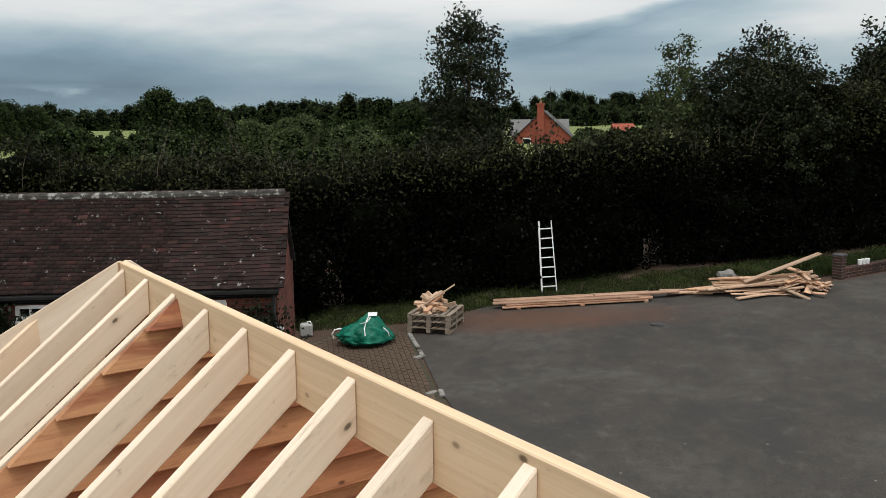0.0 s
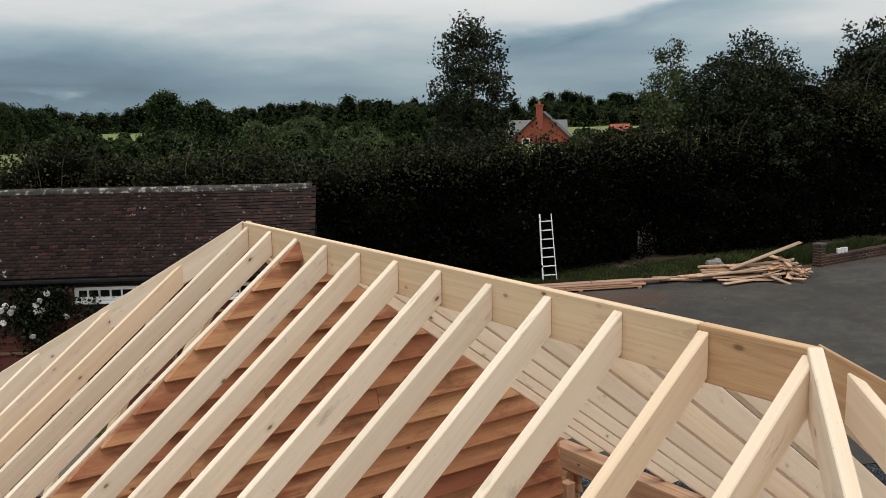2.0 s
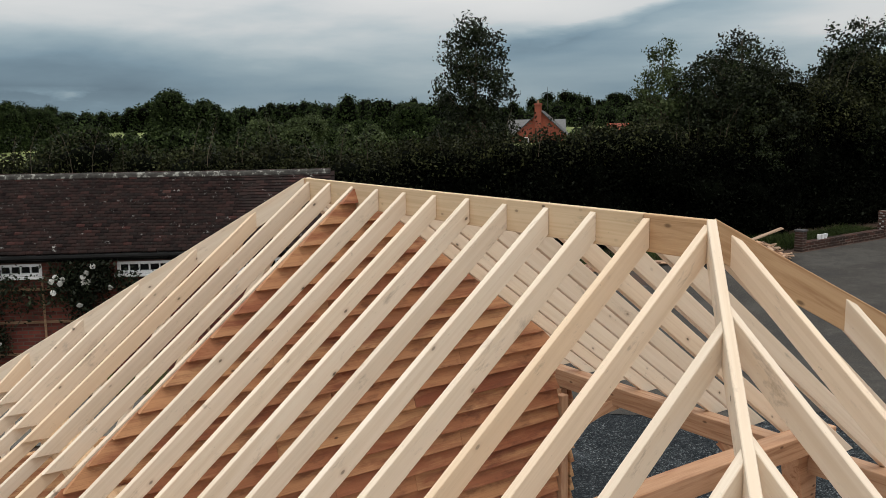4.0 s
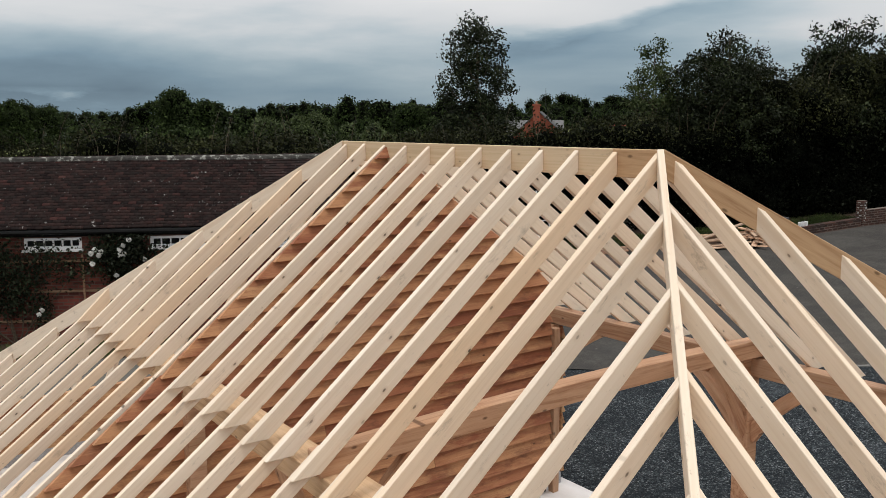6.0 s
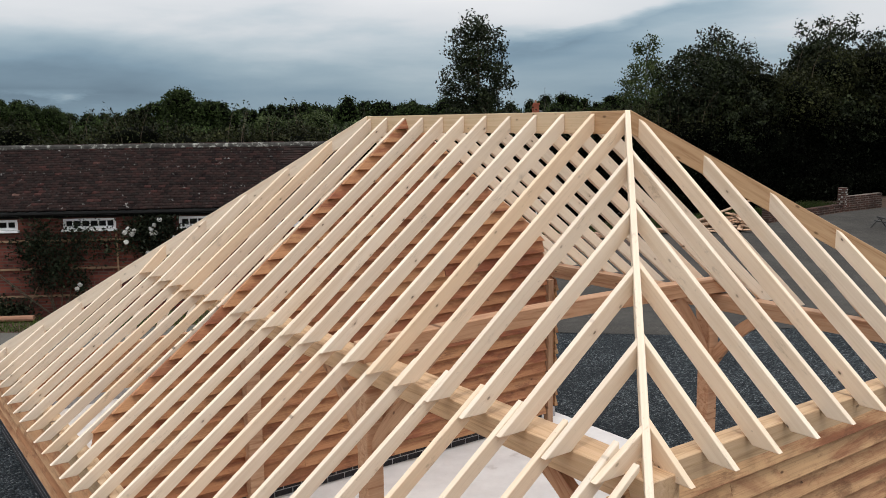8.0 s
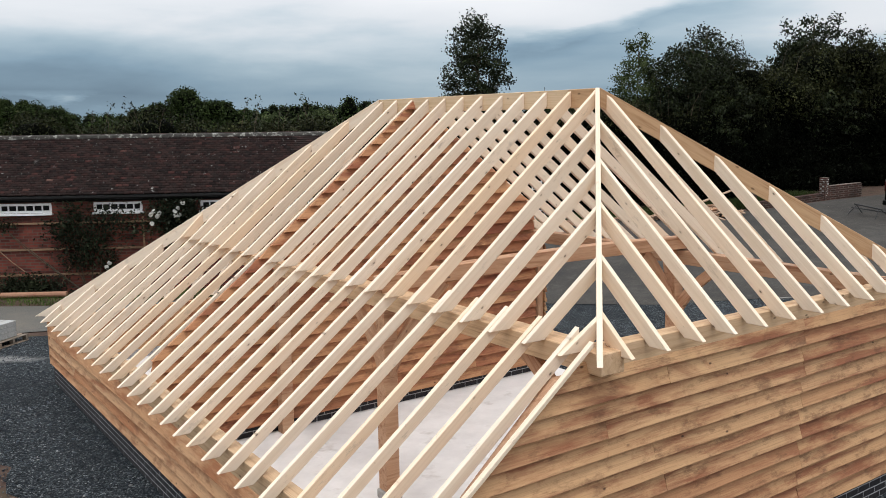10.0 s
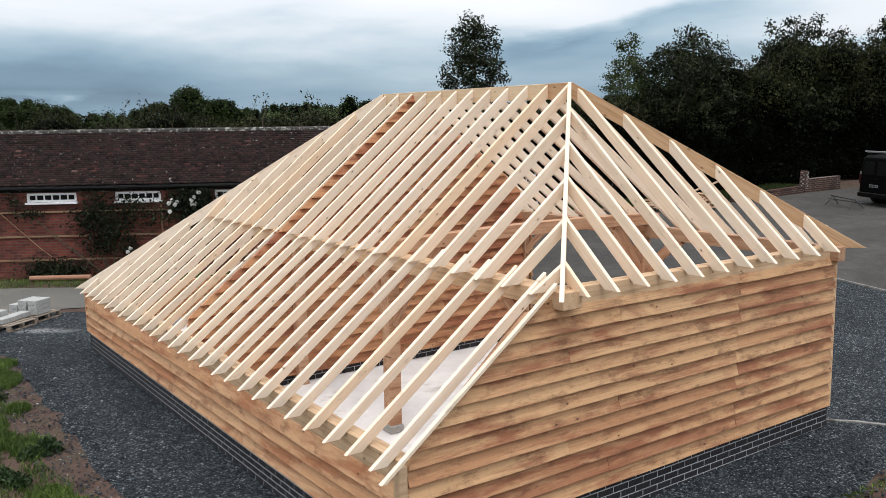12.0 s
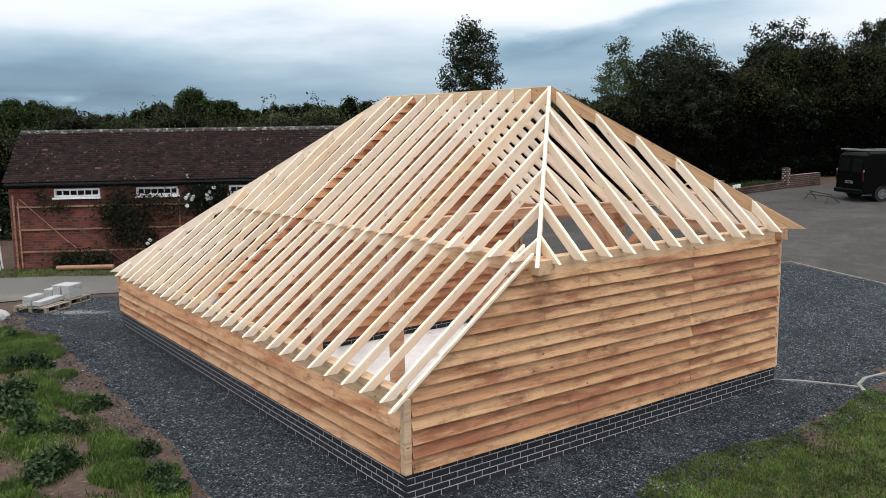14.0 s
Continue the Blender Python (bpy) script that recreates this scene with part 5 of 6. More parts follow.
def hedge(name, label, line, seed, n, size, sprays, mat, crown_from=3.1):
    t = thing(name, label, "hedge", kind="stuff")
    g = np.random.default_rng(seed)
    blobs = hedge_blobs(line, seed, 0, 2.0)
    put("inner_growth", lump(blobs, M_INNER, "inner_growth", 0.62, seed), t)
    pts = shell_points(g, blobs, n, 0.66, 1.18)
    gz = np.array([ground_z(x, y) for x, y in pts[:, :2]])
    # above crown_from the leaves take the lighter copy, painted as if skylit
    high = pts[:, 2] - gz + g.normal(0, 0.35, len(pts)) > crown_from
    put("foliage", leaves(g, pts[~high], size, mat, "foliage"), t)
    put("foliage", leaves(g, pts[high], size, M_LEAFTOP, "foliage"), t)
    bm = bmesh.new()
    extra = []
    r = random.Random(seed)
    for _ in range(sprays):
        i = r.randrange(len(line) - 1)
        f = r.random()
        x, y, H = (line[i][k] + (line[i + 1][k] - line[i][k]) * f for k in range(3))
        base = ground_z(x, y) + H - 0.5
        dx, dy = line[i + 1][0] - line[i][0], line[i + 1][1] - line[i][1]
        L = math.hypot(dx, dy)
        o = r.uniform(-2.0, -0.4)
        x, y = x + dy / L * o, y - dx / L * o
        h = r.uniform(0.7, 1.5)
        lx, ly = r.uniform(-0.5, 0.5), r.uniform(-0.5, 0.5)
        path = [(x + lx * s * s, y + ly * s * s, base + h * s) for s in (0, 0.35, 0.7, 1.0)]
        add_tube(bm, path, [0.012, 0.009, 0.006, 0.003], 5)
        for s in np.linspace(0.35, 1.0, 9):
            for _k in range(3):
                extra.append((x + lx * s * s + r.gauss(0, 0.1), y + ly * s * s + r.gauss(0, 0.1), base + h * s + r.gauss(0, 0.06)))
    if extra:
        part("shoot_growth", bm, M_BARK, t)
        put("shoot_foliage", leaves(g, np.array(extra), 0.11, M_LEAF2, "shoot_foliage"), t)
    return t


def tree(name, label, base, height, crown, n_twigs, per_twig, size, mat, seed, spread=0.26, lean=(0, 0), limbs=11, trunk=0.13):
    """A tapered trunk, limbs reaching into the crown, and leaves in loose clumps round the twig ends. crown: ellipsoids from the base."""
    t = thing(name, label, "tree", (base[0], base[1], ground_z(*base)))
    g = np.random.default_rng(seed)
    crown = np.array(crown, float)
    vol = crown[:, 3] * crown[:, 4] * crown[:, 5]
    pick = g.choice(len(crown), n_twigs, p=vol / vol.sum())
    d = g.normal(size=(n_twigs, 3))
    d /= np.linalg.norm(d, axis=1)[:, None]
    tw = crown[pick, :3] + d * (g.uniform(0.15, 1.0, n_twigs) ** 0.45)[:, None] * crown[pick, 3:6]
    bm = bmesh.new()
    top = height * 0.93
    spine = [(lean[0] * s * s + 0.05 * math.sin(5 * s + seed), lean[1] * s * s + 0.05 * math.cos(4 * s), top * s) for s in np.linspace(0, 1, 8)]
    add_tube(bm, spine, [trunk * (1 - 0.88 * s) for s in np.linspace(0, 1, 8)], 8)
    part("trunk", bm, M_BARK, t)
    bm = bmesh.new()
    order = g.permutation(n_twigs)[: limbs * 5]
    for q, i in enumerate(order):
        e = tw[i]
        s = max(0.2, min(0.95, (e[2] - 0.45 * math.hypot(e[0], e[1]) - 0.2) / top))
        a = np.array([np.interp(s, np.linspace(0, 1, 8), [p[k] for p in spine]) for k in range(3)])
        mid = a * 0.45 + e * 0.55 + np.array([0, 0, -0.1])
        r0 = trunk * (1 - 0.85 * s) * (0.55 if q < limbs else 0.28)
        if q < limbs:
            part("limb", tube([a, mid, e], [r0, r0 * 0.6, 0.006], 5), M_BARK, t)
        else:
            add_tube(bm, [a, mid, e], [r0, r0 * 0.6, 0.006], 5, False)
    tagged(part("twig_growth", bm, M_BARK, t), kind="stuff")
    c = np.repeat(tw, per_twig, 0) + g.normal(0, spread, (n_twigs * per_twig, 3)) * np.array([1, 1, 0.8])
    put("crown", leaves(g, c, size, mat, "crown"), t)
    return t


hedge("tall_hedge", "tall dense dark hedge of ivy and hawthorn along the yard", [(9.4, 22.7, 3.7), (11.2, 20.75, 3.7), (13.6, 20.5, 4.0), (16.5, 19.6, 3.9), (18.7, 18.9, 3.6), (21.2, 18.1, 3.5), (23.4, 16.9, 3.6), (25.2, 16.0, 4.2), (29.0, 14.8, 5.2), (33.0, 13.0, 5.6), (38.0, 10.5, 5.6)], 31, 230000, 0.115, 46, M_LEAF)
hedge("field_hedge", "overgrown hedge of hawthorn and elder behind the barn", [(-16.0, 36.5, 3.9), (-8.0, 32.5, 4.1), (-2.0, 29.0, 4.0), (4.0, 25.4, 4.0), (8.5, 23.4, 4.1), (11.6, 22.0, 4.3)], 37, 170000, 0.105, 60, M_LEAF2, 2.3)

tree("slender_tree", "slender leafy ash tree standing up out of the hedge", (18.9, 23.3), 7.75, [(0, 0, 3.6, 1.6, 1.6, 1.3), (0, 0, 5.2, 1.4, 1.4, 1.1), (0.05, 0, 6.4, 1.25, 1.25, 1.0), (0.0, 0, 7.0, 0.75, 0.75, 0.75)], 560, 30, 0.115, M_LEAF2, 41, 0.12, limbs=14)
tree("broad_tree", "broad dense dark tree rising behind the hedge", (26.5, 18.1), 6.9, [(0, 0, 3.2, 2.6, 2.4, 2.4), (-0.3, 0.2, 4.6, 2.1, 2.0, 1.4), (0.5, 0, 5.4, 1.3, 1.3, 1.1), (0.1, 0.2, 6.0, 0.8, 0.8, 0.7)], 1050, 48, 0.105, M_LEAF2, 43, 0.13, limbs=16, trunk=0.2)
tree("feathery_tree", "sparse feathery light green sapling above the hedge", (24.42, 19.8), 7.0, [(0, 0, 4.5, 1.0, 1.0, 1.3), (0.0, 0.0, 5.9, 0.55, 0.55, 0.9)], 170, 30, 0.11, M_LEAF4, 45, 0.13, lean=(0.0, 0.0), trunk=0.06)
tree("hedgerow_tree", "dark bushy hedgerow tree with loose upright shoots", (31.5, 16.6), 7.3, [(0, 0, 3.0, 2.8, 2.6, 2.4), (0.4, 0.1, 4.7, 2.0, 1.8, 1.3), (-0.5, 0.3, 5.6, 0.8, 0.8, 0.8), (0.9, 0.0, 5.8, 0.7, 0.7, 0.8), (-0.9, 0.4, 6.0, 0.45, 0.45, 0.9), (0.1, 0.1, 6.3, 0.45, 0.45, 0.9), (1.1, -0.5, 6.2, 0.45, 0.45, 0.9), (1.9, -1.0, 5.5, 0.6, 0.6, 1.1)], 1100, 42, 0.135, M_LEAF2, 47, 0.14, limbs=16, trunk=0.18)
tree("hedgerow_tree", "dark bushy hedgerow tree with loose upright shoots", (36.8, 14.2), 7.6, [(0, 0, 3.4, 3.0, 2.8, 2.5), (0.2, 0.1, 5.6, 2.2, 2.0, 1.5), (-0.8, 0.2, 6.6, 0.7, 0.7, 0.8), (0.8, 0.0, 6.8, 0.8, 0.8, 0.9)], 950, 42, 0.135, M_LEAF2, 49, 0.14, limbs=16, trunk=0.18)
tree("hedgerow_tree", "dark bushy hedgerow tree with loose upright shoots", (42.0, 11.0), 7.6, [(0, 0, 3.4, 3.2, 3.0, 2.5), (0.2, 0.1, 5.6, 2.4, 2.2, 1.6)], 420, 30, 0.16, M_LEAF2, 51, 0.25, limbs=12, trunk=0.18)

EYE0, AHEAD, ACROSS = Vector((2.72, 1.89)), Vector((0.5786, 0.8156)), Vector((0.8156, -0.5786))


def afar(side, d):
    """A place d metres ahead over the fields, side being the slope of the line to it."""
    p = EYE0 + (AHEAD + ACROSS * side) * d
    return p.x, p.y


def wood_belt(name, label, specs, n, size, mat, seed):
    t = thing(name, label, "woodland", kind="stuff")
    g = np.random.default_rng(seed)
    r = random.Random(seed)
    blobs = []
    for side0, side1, d, top, rad in specs:
        w = (side1 - side0) * d
        k = max(2, int(w / (rad * 0.9)))
        for i in range(k):
            s = side0 + (side1 - side0) * (i + r.uniform(-0.3, 0.3) + 0.5) / k
            dd = d * r.uniform(0.93, 1.1)
            x, y = afar(s, dd)
            h = top * r.uniform(0.78, 1.05)
            q = rad * r.uniform(0.75, 1.25)
            blobs.append((x, y, h - q * 1.25, q * 0.8, q * 0.8, q * 0.75))
            blobs.append((x, y, (h - q) * 0.45, q * 1.1, q * 1.1, max(1.0, (h - q) * 0.6)))
            for _ in range(9):
                a, e, f = r.uniform(0, 6.28), r.uniform(-0.5, 1.0), r.uniform(0.22, 0.48)
                w = q * r.uniform(0.45, 0.95) * math.sqrt(max(0.15, 1 - e * e))
                blobs.append((x + w * math.cos(a), y + w * math.sin(a), h - q * 1.1 + q * 0.8 * e * r.uniform(0.7, 1.15), q * f, q * f, q * f * r.uniform(0.8, 1.25)))
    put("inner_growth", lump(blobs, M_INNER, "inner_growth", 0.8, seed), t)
    put("foliage", leaves(g, shell_points(g, blobs, n, 0.8, 1.35), size, mat, "foliage", up=0.8, slim=0.8), t)


wood_belt("far_wood", "dark wooded skyline across the fields", [(-0.60, 0.75, 330, 12.5, 7.0), (-0.30, 0.10, 290, 12.0, 6.0), (0.10, 0.40, 380, 16.0, 7.0), (-0.75, -0.46, 190, 9.5, 5.0)], 230000, 0.7, M_LEAF3, 61)
wood_belt("mid_wood", "rounded field trees and scrub beyond the hedge", [(-0.33, -0.24, 95, 8.4, 3.6), (-0.42, -0.30, 80, 4.2, 2.2), (-0.24, -0.05, 85, 5.0, 2.3), (-0.05, 0.055, 110, 6.4, 3.0), (-0.56, -0.465, 135, 9.5, 4.5), (0.158, 0.26, 100, 4.6, 2.2), (-0.38, -0.1, 60, 3.2, 1.7), (-0.475, -0.29, 72, 4.6, 2.2), (-0.46, -0.3, 50, 2.6, 1.5), (-0.06, 0.09, 48, 3.0, 1.6)], 330000, 0.25, M_LEAF3, 63)
wood_belt("willow_scrub", "pale grey-green willows in the fields", [(-0.22, -0.15, 75, 5.4, 2.1), (-0.12, -0.08, 70, 4.4, 1.6), (0.17, 0.23, 75, 4.2, 1.3)], 60000, 0.18, M_LEAF4, 65)


def far_house():
    x, y = afar(0.1165, 120)
    h = thing("brick_house", "red brick gabled house with a tall chimney among trees", "house", (x, y, -2.1), -45.0)
    g = hull_prism([(-4.0, 0), (4.0, 0), (4.0, 4.2), (0, 7.9), (-4.0, 4.2)], 11.0, 1)
    part("wall", g, M_HOUSE, h, "orange-red brick gable", pose(0, 5.5, 0))
    for s in (-1, 1):
        part("roof", hull_prism([(0, 8.05), (s * 4.35, 4.05), (s * 4.35, 3.9), (0, 7.9)], 11.5, 1), M_SLATE, h, "dark grey roof slope", pose(0, 5.5, 0))
    c = part("chimney", box((-0.3, -0.25, 4.4), (0.95, 0.55, 8.8), 0.03), M_HOUSE, h, "tall external brick chimney")
    part("chimney_cap", box((-0.3, -0.25, 8.85), (1.15, 0.75, 0.25), 0.03), M_HOUSE, c)
    part("chimney_pot", tube([(-0.3, -0.25, 8.9), (-0.3, -0.25, 9.4)], [0.16, 0.13], 10), M_TERRA, c)
    part("aerial", tube([(1.0, 0.4, 8.0), (1.0, 0.4, 11.2)], 0.03, 5), M_IRON, h)
    w = part("window", box((-2.2, -0.02, 3.6), (1.1, 0.1, 1.3), 0.01), M_WHITE, h, "white window")
    part("pane", box((-2.2, -0.08, 3.6), (0.9, 0.02, 1.1)), M_GLASSY, w)
    x, y = afar(0.113, 140)
    e = thing("pale_roofed_house", "low house with a pale grey roof behind trees", "house", (x, y, -2.3), -41.0)
    part("wall", box((0, 4, 2.2), (9, 7, 4.4)), M_HOUSE, e)
    part("roof", hull_prism([(-0.4, 4.3), (4, 6.9), (8.4, 4.3), (4, 6.6)], 9.6, 0), M_PALEROOF, e)
    x, y = afar(0.208, 150)
    k = thing("brick_outbuilding", "small red brick outbuilding in the fields", "outbuilding", (x, y, -2.3), -30.0)
    part("wall", box((0, 0, 2.4), (3.4, 3, 4.8)), M_HOUSE, k)
    part("roof", hull_prism([(-1.8, 4.7), (0, 6.0), (1.8, 4.7), (0, 5.8)], 3.8, 0), M_HOUSE, k)


far_house()

# ---- things in the yard ----
def on_ground(x, y, lift=0.0):
    return (x, y, ground_z(x, y) + lift)


def ladder():
    t = thing("ladder", "white metal ladder leaning on the hedge", "ladder", on_ground(17.98, 18.54, -0.02), -40.0)
    lean = Matrix.Rotation(radians(-3.8), 4, "Y") @ Matrix.Rotation(radians(-8), 4, "X")
    for s in (-1, 1):
        for y in (0.0, 0.06):
            part("stile", box((0, y, 0.95 - 0.4 * y), (0.026 + (0.02 if s < 0 else 0), 0.05, 1.9), 0.006), M_ALU, t, "", lean @ pose(s * 0.195, 0, 0, 0, s * -1.0, 0))
    for k in range(7):
        part("rung", tube([(-0.19, 0, 0.16 + 0.255 * k), (0.19, 0, 0.16 + 0.255 * k)], 0.017, 8), M_ALU, t, "", lean)


def pallet_mesh(parent, m):
    """A four-way pallet: top boards, bearers, blocks and skids."""
    for k in range(7):
        put("deck_board", PALLET["deck"], parent, m @ pose(0, -0.45 + 0.15 * k, 0.133))
    for y in (-0.45, 0, 0.45):
        for x in (-0.55, 0, 0.55):
            put("block", PALLET["block"], parent, m @ pose(x, y, 0.062))
        put("skid", PALLET["skid"], parent, m @ pose(0, y, 0.011))
    for x in (-0.55, 0, 0.55):
        put("bearer", PALLET["bearer"], parent, m @ pose(x, 0, 0.112))


PALLET = {
    "deck": mesh_of("deck_board", box((0, 0, 0), (1.2, 0.1, 0.02), 0.003), M_PALLET),
    "block": mesh_of("block", box((0, 0, 0), (0.1, 0.1, 0.08), 0.003), M_PALLET),
    "skid": mesh_of("skid", box((0, 0, 0), (1.2, 0.1, 0.02), 0.003), M_PALLET),
    "bearer": mesh_of("bearer", box((0, 0, 0), (0.1, 1.0, 0.02), 0.003), M_PALLET),
}


def pallets():
    g = random.Random(12)
    for k in range(3):
        t = thing("pallet", "grey weathered wooden pallet in a stack", "pallet", on_ground(13.93, 17.98, 0.005 + 0.145 * k), 37.0 + g.uniform(-3, 3), "stack of pallets")
        pallet_mesh(t, Matrix())
    zc = ground_z(13.93, 17.98) + 0.005 + 0.145 * 3
    for k in range(26):
        L = g.uniform(0.25, 0.6) if k else 1.05
        t = box((0, 0, 0), (L, g.uniform(0.06, 0.14), g.uniform(0.025, 0.09)), 0.004)
        me = mesh_of("offcut", t, M_OFFCUT)
        rr, a = g.uniform(0, 0.42), g.uniform(0, 6.28)
        z = zc + 0.05 + (0.42 - rr) * g.uniform(0.0, 0.7)
        m = pose(13.93 + rr * math.cos(a), 17.98 + rr * math.sin(a), z, g.uniform(-25, 25), g.uniform(-28, 28), g.uniform(0, 360))
        if k == 0:
            m = pose(13.80, 17.80, zc + 0.33, 0, -33, -35)
        tagged(put("offcut", me, None, m), "sawn timber offcut heaped on the pallets", "timber", "offcuts on pallets")


def plank_stack():
    g = random.Random(14)
    a, b = Vector((15.78, 18.24)), Vector((19.36, 15.6))
    d = (b - a).normalized()
    n = Vector((-d.y, d.x))
    ang = math.degrees(math.atan2(d.y, d.x))
    k = 0
    for layer in range(3):
        for row in range(3 - (layer == 2)):
            L = g.uniform(3.5, 4.3)
            w = g.uniform(0.19, 0.24)
            c = a + d * (L / 2 + g.uniform(0, 0.4)) + n * (0.26 * row + 0.04 * layer)
            me = mesh_of("plank", box((0, 0, 0), (L, w, 0.032), 0.004), M_PLANK)
            tilt = math.degrees(math.atan((ground_z(*b) - ground_z(*a)) / (b - a).length))
            tagged(put("plank", me, None, pose(c.x, c.y, ground_z(c.x, c.y) + 0.045 + 0.040 * layer + 0.012, 0, -tilt, ang + g.uniform(-1, 1))), "long sawn oak plank in a low stack by the hedge", "plank", "long planks by the hedge")
    for f in (0.15, 0.5, 0.85):
        c = a + (b - a) * f + n * 0.25
        me = mesh_of("bearer", box((0, 0, 0), (0.1, 0.8, 0.045), 0.004), M_PLANK)
        tagged(put("bearer", me, None, pose(c.x, c.y, ground_z(c.x, c.y) + 0.018, 0, 0, ang)), "rough timber bearer under the plank stack", "timber", "bearers")


def offcut_pile():
    g = random.Random(15)
    cx, cy = 21.5, 14.45
    ax = math.degrees(math.atan2(-0.62, 0.78))
    ca, sa = math.cos(radians(ax)), math.sin(radians(ax))

    def lay(u, v, z, L, w, d, rx, ry, rz, label):
        me = mesh_of("offcut", box((0, 0, 0), (L, w, d), 0.003), M_OFFCUT)
        x, y = cx + u * ca - v * sa, cy + u * sa + v * ca
        tagged(put("offcut", me, None, pose(x, y, ground_z(x, y) + z, rx, ry, ax + rz)), label, "timber", "heap of offcuts")

    # short broken pieces at one end
    for k in range(70):
        u, v = g.gauss(0.78, 0.34), g.gauss(0, 0.28)
        h = 0.5 * math.exp(-((u - 0.78) ** 2) / 0.22 - (v * v) / 0.2)
        lay(u, v, 0.03 + h * g.uniform(0.25, 1.0), g.uniform(0.25, 0.7), g.uniform(0.07, 0.18), g.uniform(0.02, 0.035), g.uniform(-22, 22), g.uniform(-22, 22), g.uniform(0, 180), "short sawn board offcut in a loose heap on the asphalt")
    # long boards lying side by side
    for k in range(22):
        u, v = g.gauss(-0.25, 0.3), g.gauss(0.0, 0.3)
        h = 0.36 * math.exp(-(v * v) / 0.16)
        lay(u, v, 0.035 + h * g.uniform(0.1, 1.0), g.uniform(1.3, 2.4), g.uniform(0.09, 0.2), g.uniform(0.025, 0.045), g.uniform(-8, 8), g.uniform(-8, 1), g.gauss(0, 7), "long sawn board lying on the heap")
    for k in range(7):
        lay(-1.9 + 0.12 * k + g.uniform(-0.2, 0.2), g.uniform(-0.1, 0.45), 0.03 + 0.012 * k, g.uniform(0.9, 1.5), g.uniform(0.08, 0.16), 0.03, 0, g.uniform(-2, 1), g.gauss(3, 6), "sawn board lying on the ground beside the heap")
    lay(0.35, -0.05, 0.60, 2.0, 0.2, 0.035, 0, -20, 6, "long board sticking out of the heap")


def bulk_bag():
    t = thing("bulk_bag", "slumped green woven plastic bulk bag with white straps", "bag", on_ground(12.08, 18.08, 0.0), -35.0)
    t.matrix_world = t.matrix_world @ Matrix.Diagonal((1.0, 1.0, 0.88, 1.0))
    bm = bmesh.new()
    vs = bmesh.ops.create_icosphere(bm, subdivisions=5, radius=1.0)["verts"]
    for v in vs:
        c = v.co.copy()
        crease = abs(noise.noise(Vector((c.x * 3.1 + 4, c.y * 3.1, c.z * 1.7)))) + 0.5 * abs(noise.noise(c * 7.3))
        f = 0.93 + 0.22 * crease + 0.12 * noise.noise(c * 1.7 + Vector((3, 1, 0)))
        top = np.interp(c.x, [-1.0, -0.7, -0.3, 0.05, 0.35, 0.7, 1.0], [0.22, 0.46, 0.56, 0.72, 0.74, 0.52, 0.2])
        x, y = c.x * 0.64 * f, c.y * 0.5 * f
        if c.z < 0:
            z = 0.2 + 0.2 * c.z
            x += 0.1 * (0.2 - z) * (1 if c.x < 0 else 0)
        else:
            z = 0.2 + (top - 0.2) * c.z ** 0.8 * (0.86 + 0.28 * crease)
        v.co = (x + 0.02 * noise.noise(c * 9), y, max(0.0, z))
    part("bag_body", bm, M_GREENBAG, t, "", smooth=True)
    strap = lambda pts, w: part("strap", tube(pts, w, 6), M_WHITE, t, "white webbing strap")
    strap([(0.1, -0.12, 0.74), (0.05, -0.28, 0.66), (0.02, -0.42, 0.5), (0.04, -0.5, 0.34)], 0.012)
    strap([(-0.08, -0.3, 0.6), (0.06, -0.34, 0.64), (0.14, -0.2, 0.73)], 0.012)
    strap([(0.42, -0.3, 0.5), (0.52, -0.32, 0.4), (0.55, -0.3, 0.28)], 0.012)
    strap([(-0.5, -0.2, 0.46), (-0.64, -0.24, 0.44), (-0.7, -0.24, 0.34), (-0.68, -0.22, 0.22)], 0.02)
    part("document_pouch", box((0.17, 0.0, 0.76), (0.2, 0.16, 0.015), 0.004, Matrix.Rotation(0.3, 3, "X")), M_WHITE, t, "folded white label pouch")


def container():
    t = thing("plastic_container", "pale translucent square plastic container on the grass", "container", on_ground(11.45, 19.7), -25.0)
    part("tub", box((0, 0, 0.14), (0.28, 0.28, 0.28), 0.03), M_BLOCKW, t)
    part("lid", tube([(0.06, 0, 0.28), (0.06, 0, 0.32)], 0.05, 10), M_WHITE, t)


def drain_cover():
    t = thing("drain_cover", "round iron drain cover set in the asphalt", "drain cover", on_ground(17.52, 14.46, 0.0), 0)
    part("ring", tube([(0, 0, 0.0), (0, 0, 0.010)], 0.19, 28), M_IRON, t)
    part("lid", tube([(0, 0, 0.010), (0, 0, 0.014)], 0.16, 28), M_IRON, t)


